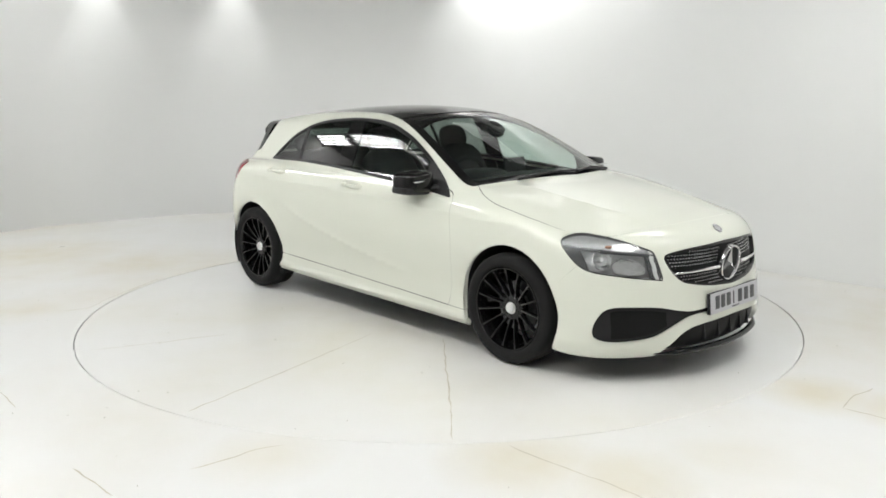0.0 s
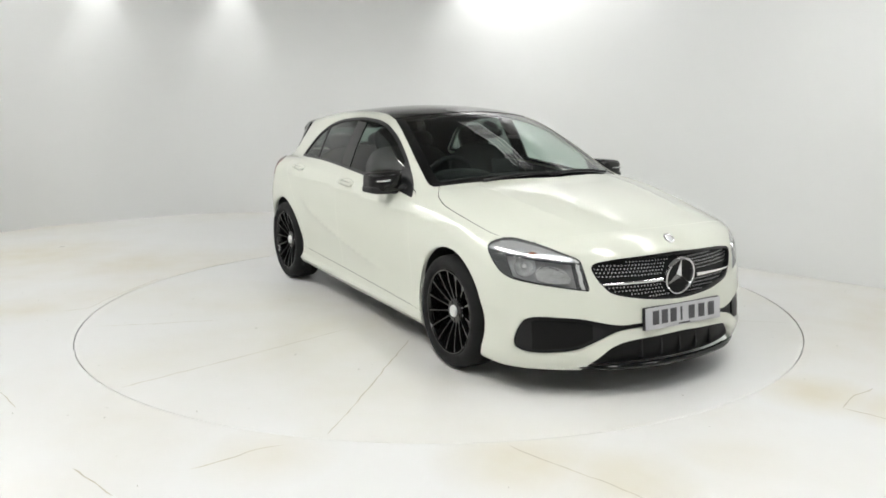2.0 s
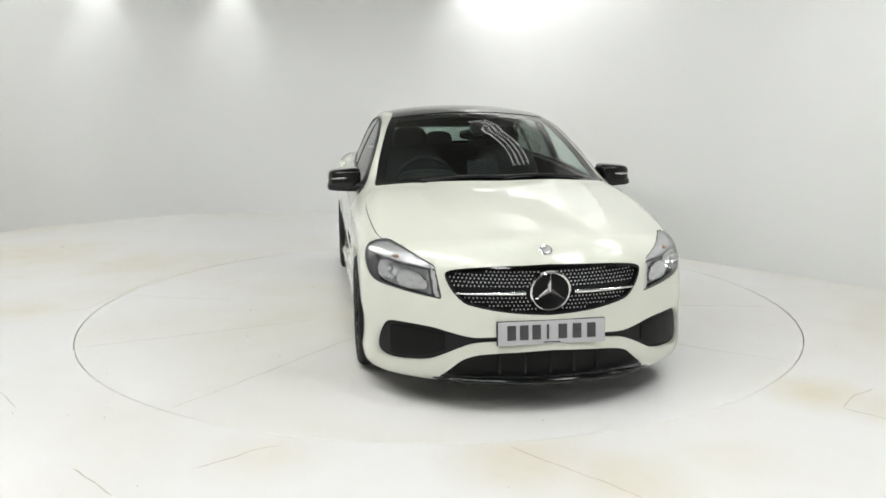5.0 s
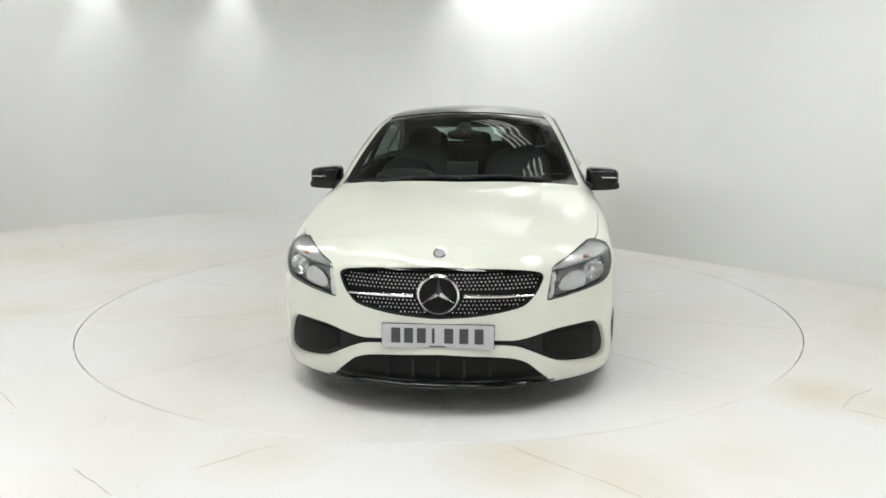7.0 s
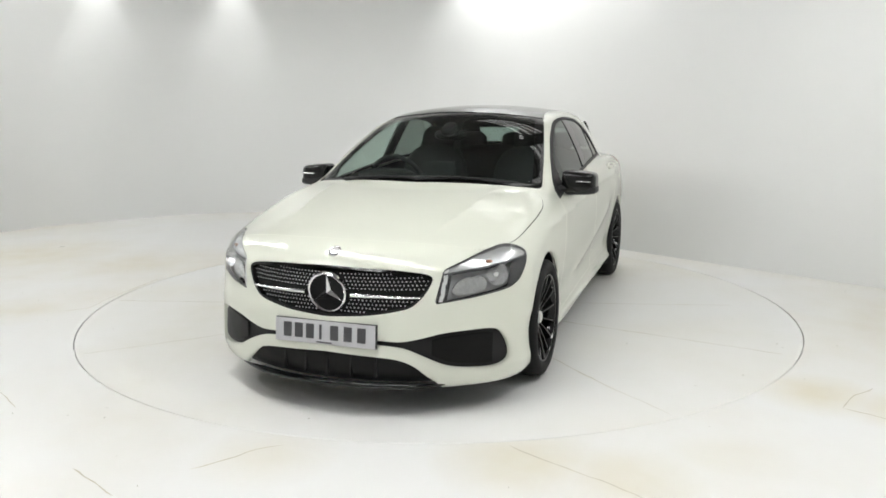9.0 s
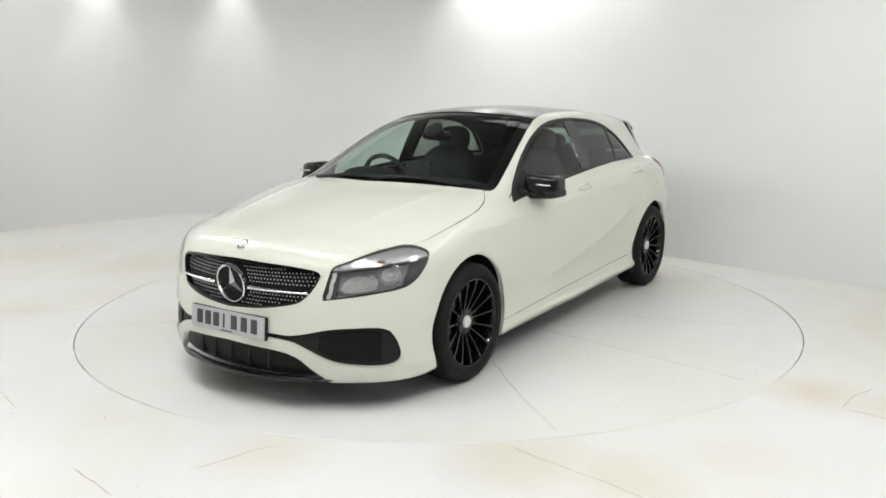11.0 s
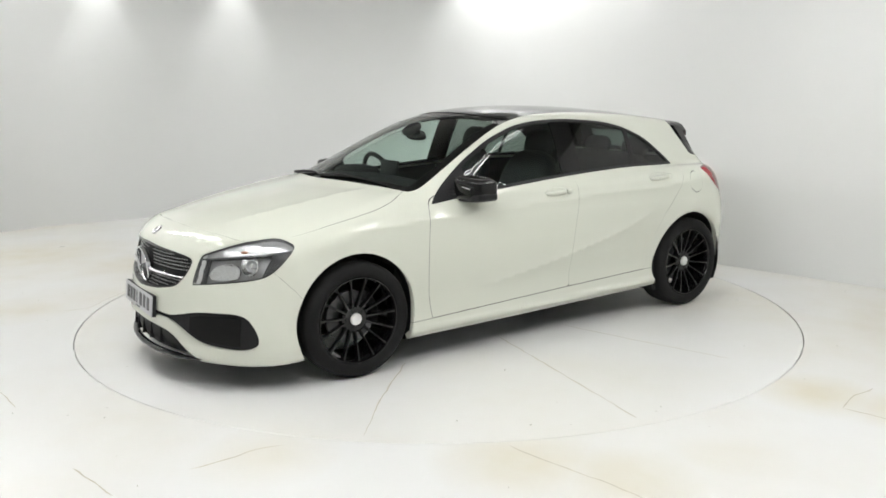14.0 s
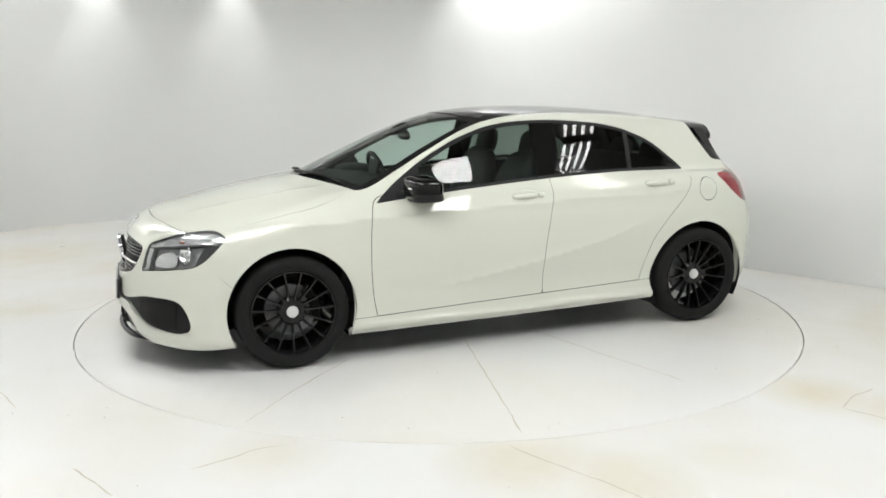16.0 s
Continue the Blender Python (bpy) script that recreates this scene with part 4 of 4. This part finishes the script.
def roof_spoiler(car):
    """Blade over the rear window with a dark fin at either end."""
    bm = bmesh.new()
    rows = []
    for k in range(-14, 15):
        y = 0.56 * k / 14
        b = 0.05 * (abs(y) / 0.56) ** 2.5
        z0 = surf(-2.86, y, 1.6, (0, 0, 1)).z
        rows.append([bm.verts.new(q) for q in ((-2.84, y, z0 + 0.001), (-2.98, y, z0 - 0.012), (-3.03 + b, y, z0 - 0.030), (-3.03 + b, y, z0 - 0.048), (-2.95, y, z0 - 0.05), (-2.84, y, z0 - 0.03))])
    for a, b in zip(rows, rows[1:]):
        for k in range(6):
            bm.faces.new([a[k], a[(k + 1) % 6], b[(k + 1) % 6], b[k]])
    bm.faces.new(rows[0])
    bm.faces.new(rows[-1][::-1])
    sp = part("roof_spoiler", bm, BLACK_GLOSS, car, "gloss black roof spoiler")
    for g in (1, -1):
        bm = bmesh.new()
        lo = [(-2.82, 0.552, 1.283), (-2.925, 0.540, 1.275), (-3.02, 0.580, 1.10), (-2.98, 0.598, 1.09), (-2.89, 0.583, 1.18)]
        a = [bm.verts.new((x, g * (y + 0.012), z)) for x, y, z in lo]
        b = [bm.verts.new((x, g * (y - 0.03), z)) for x, y, z in lo]
        bm.faces.new(a)
        bm.faces.new(b[::-1])
        for i in range(5):
            j = (i + 1) % 5
            bm.faces.new([a[i], a[j], b[j], b[i]])
        bmesh.ops.bevel(bm, geom=bm.edges[:], offset=0.006, segments=2, affect="EDGES")
        part("side_fin", bm, BLACK_GLOSS, sp, "gloss black spoiler fin")


def wipers(car):
    for a, b in (((-0.185, 0.02), (-0.335, 0.56)), ((-0.255, -0.46), (-0.195, 0.06))):
        pts = []
        for k in range(9):
            t = k / 8
            x, y = a[0] + (b[0] - a[0]) * t, a[1] + (b[1] - a[1]) * t
            p = surf(x - 0.03, y, 1.3, (0, 0, 1))
            pts.append(p + Vector((0.002, 0, 0.006)))
        w = part("wiper", tube(pts, 0.007, 8), BLACK_MATT, car, "black wiper lying at the foot of the windscreen")
        arm = [q + Vector((0.012, 0, 0.006 - 0.004 * i / 8)) for i, q in enumerate(pts[:6])]
        part("arm", tube(arm, [0.013, 0.012, 0.011, 0.010, 0.008, 0.006], 8, None, 0.7), BLACK_MATT, w)


def cabin(car, sk, faces):
    """Dark inside of the body, seats, dashboard and wheel."""
    upper = [f for f in faces if all(sk.v[i][2] > 0.24 for i in f) and all(sk.v[i][0] < 0.1 for i in f)]
    skin_part("cabin_lining", sk, upper, LINING, car, "B", -0.035, 0, "grey cabin lining")
    bm = blob(0.30, 0.70, 0.16, pose(-0.52, 0, 0.845), 3.5, 40, 20)
    dash = part("dashboard", bm, TRIM_DARK, car, "dark moulded dashboard")
    part("instrument_hood", blob(0.13, 0.19, 0.055, pose(-0.68, -0.36, 0.985), 2.6), TRIM_DARK, dash)
    part("screen_unit", box(0.02, 0.20, 0.11, pose(-0.72, 0.0, 1.035, 0, -12), 0.008), TRIM_DARK, dash)
    part("cabin_floor", box(2.7, 1.40, 0.05, pose(-1.55, 0, 0.34), 0.01), TRIM_DARK, car)
    part("bulkhead", box(0.05, 1.45, 0.62, pose(-0.33, 0, 0.62), 0.02), TRIM_DARK, car)
    part("console", box(0.95, 0.20, 0.32, pose(-1.15, 0, 0.50), 0.03), TRIM_DARK, car)
    ring = [(-0.86 + 0.055 * math.sin(a) , -0.36 + 0.185 * math.cos(a), 0.93 + 0.175 * math.sin(a)) for a in np.linspace(0, 2 * math.pi, 41)]
    sw = part("steering_wheel", tube(ring, 0.016, 10), TRIM_DARK, car, "dark steering wheel")
    part("hub", blob(0.03, 0.085, 0.065, pose(-0.845, -0.36, 0.925, 0, -20), 2.6), TRIM_DARK, sw)
    for y in (0.36, -0.36):
        seat = part("front_seat", blob(0.085, 0.255, 0.33, pose(-1.56, y, 0.82, 0, -20), 3.0), SEAT_CLOTH, car, "dark cloth front seat with headrest")
        part("cushion", blob(0.27, 0.26, 0.10, pose(-1.25, y, 0.52, 0, -6), 3.2), SEAT_CLOTH, seat)
        part("headrest", blob(0.050, 0.13, 0.10, pose(-1.70, y, 1.175, 0, -14), 2.8), SEAT_CLOTH, seat)
        for q in (-0.05, 0.05):
            part("headrest_post", tube([(-1.63, y + q, 1.02), (-1.68, y + q, 1.12)], 0.007, 8), STEEL, seat)
    bench = part("rear_bench", blob(0.09, 0.62, 0.30, pose(-2.52, 0, 0.80, 0, -22), 4), SEAT_CLOTH, car, "dark cloth rear bench")
    part("cushion", blob(0.25, 0.62, 0.11, pose(-2.18, 0, 0.55, 0, -5), 4), SEAT_CLOTH, bench)
    for y in (-0.38, 0.0, 0.38):
        part("headrest", blob(0.045, 0.12, 0.075, pose(-2.63, y, 1.12, 0, -15), 2.8), SEAT_CLOTH, bench)
    rv = part("rear_view_mirror", blob(0.018, 0.115, 0.034, pose(-0.93, 0, 1.245, 0, 10), 3.0), BLACK_GLOSS, car, "black rear-view mirror")
    part("sensor_cover", blob(0.07, 0.05, 0.03, pose(-0.90, 0, 1.285, 0, 25), 2.5), TRIM_DARK, rv)


# cracks and joints in plan: on the floor, and on the disc in its own turning space
FLOOR_CRACKS = [
    [(0.30, -2.48), (0.43, -2.62), (0.67, -2.85), (0.85, -3.05)],
    [(-1.02, -2.69), (-0.86, -2.57), (-0.80, -2.50), (-0.68, -2.46)],
    [(1.96, -2.06), (2.10, -2.20), (2.35, -2.42)],
    [(1.96, -2.06), (2.11, -1.89), (2.25, -1.80)],
    [(-2.70, -0.18), (-2.53, -0.07), (-2.49, 0.27), (-2.34, 0.92)],
    [(-2.27, -1.79), (-2.09, -2.00)],
    [(-1.51, -2.68), (-1.25, -2.92)],
]
DISC_CRACKS = [
    [(0.66, -0.58), (1.14, -1.01), (1.52, -1.34), (1.80, -1.60)],
    [(0.26, -0.83), (0.43, -1.39), (0.54, -1.79), (0.68, -2.30)],
    [(0.17, 0.90), (0.33, 1.66), (0.47, 2.32)],
    [(0.93, 1.00), (1.32, 1.39), (1.63, 1.75)],
    [(-0.35, 0.95), (-0.47, 1.43), (-0.64, 2.02)],
    [(-0.38, -1.52), (-0.48, -1.85), (-0.64, -2.27)],
]


def ceiling_lights():
    # straight rows running along the right-hand wall: offset across, then stations along
    # the unseen row at -4.2 is added to brighten the left side
    for across, stations, glow in ((1.49, (-3.73, -2.23), TUBE_SOFT), (1.75, (-0.73, 0.77), TUBE_DIM), (-0.28, (-3.73,), PANEL),
                                   (-2.6, (-3.75, -2.25, -0.75, 1.75, 3.25, 4.75), TUBE), (-4.2, (-2.25, -0.75), TUBE_SOFT)):
        for along in stations:
            ceiling_light(0.78 * across - 0.62 * along, 0.62 * across + 0.78 * along, 128.5, glow)
    wash_light(-3.86, 3.98, -3.98, 4.24, 28, 60)
    wash_light(-2.58, 4.58, -2.56, 4.93, 28, 60)
    for k in range(4):
        x = 0.3 + 0.5 * k
        y = 3.25 - 0.98 * 0.5 * k
        wash_light(x, y, x + 0.3, y + 0.3, 64 - 13 * k, 110)


# ---------------------------------------------------------------- build
OFFX, OFFY = 1.2574, 0.2052
TURN = [(0.0, -47.04), (0.5, -49.88), (1.0, -53.65), (1.5, -57.42), (2.0, -60.5), (2.5, -63.7), (3.0, -67.47), (3.5, -71.26), (4.0, -74.66), (4.2, -75.93), (5.25, -83.25), (6.3, -90.56), (6.5, -91.91), (7.0, -95.63), (7.5, -99.62),
        (8.0, -103.15), (8.5, -106.31), (9.0, -109.76), (9.2, -111.36), (10.25, -118.9), (11.3, -126.37), (11.5, -127.79), (12.0, -131.21), (12.5, -134.34), (13.0, -137.82), (13.5, -141.85), (14.0, -145.35), (14.5, -148.56), (15.0, -151.83), (15.5, -155.71), (16.0, -159.52)]

floor = studio()
car = build_car()
turntable = new("turntable")
tagged(turntable, "round white turntable flush with the studio floor", "turntable")
part("disc", lathe([(0, 0.0)] + [(0.2 * k, 0.0) for k in range(1, 13)] + [(RADIUS - 0.004, 0.0), (RADIUS, -0.004), (RADIUS, -0.04), (0, -0.04)], 160, pose(0, 0, 0, 0, 0, 0) @ Matrix.Rotation(math.pi / 2, 4, "X")), DISC, turntable, "white painted disc with faint cracks")


def crack(points, parent, width, name="crack"):
    pts = []
    for a, b in zip(points, points[1:]):
        n = max(2, int(math.dist(a, b) / 0.05))
        for k in range(n):
            t = k / n
            pts.append((a[0] + (b[0] - a[0]) * t + random.uniform(-1, 1) * 0.005, a[1] + (b[1] - a[1]) * t + random.uniform(-1, 1) * 0.005, 0))
    pts.append((*points[-1], 0))
    part(name, ribbon(pts, width, 0.0012), CRACK, parent, "", 0)


for line in FLOOR_CRACKS:
    crack(line, floor, 0.0045)
for line in DISC_CRACKS:
    crack(line, turntable, 0.004)

SPECK = mat("floor_speck", (0.33, 0.31, 0.25), 0.8, noise_amt=0.4)
for owner, r0, r1, number in ((floor, 2.55, 3.6, 70), (turntable, 0.4, 2.38, 40)):
    bm = bmesh.new()
    for _ in range(number):
        a, r, q = random.uniform(0, 2 * math.pi), math.sqrt(random.uniform(r0**2, r1**2)), random.uniform(0.002, 0.007)
        c = Vector((r * math.cos(a), r * math.sin(a), 0.0012))
        bm.faces.new([bm.verts.new(c + q * random.uniform(0.4, 1.2) * Vector((math.cos(k * 1.05), math.sin(k * 1.05), 0))) for k in range(6)])
    tagged(part("dirt_specks", bm, SPECK, owner, "small dark specks of dirt", 0), kind="stuff")

ceiling_lights()


def motions():
    walk(car, [(t, pose(0, 0, 0, 0, 0, a) @ pose(OFFX, OFFY, 0)) for t, a in TURN])
    walk(turntable, [(t, pose(0, 0, 0, 0, 0, a)) for t, a in TURN])


motions()
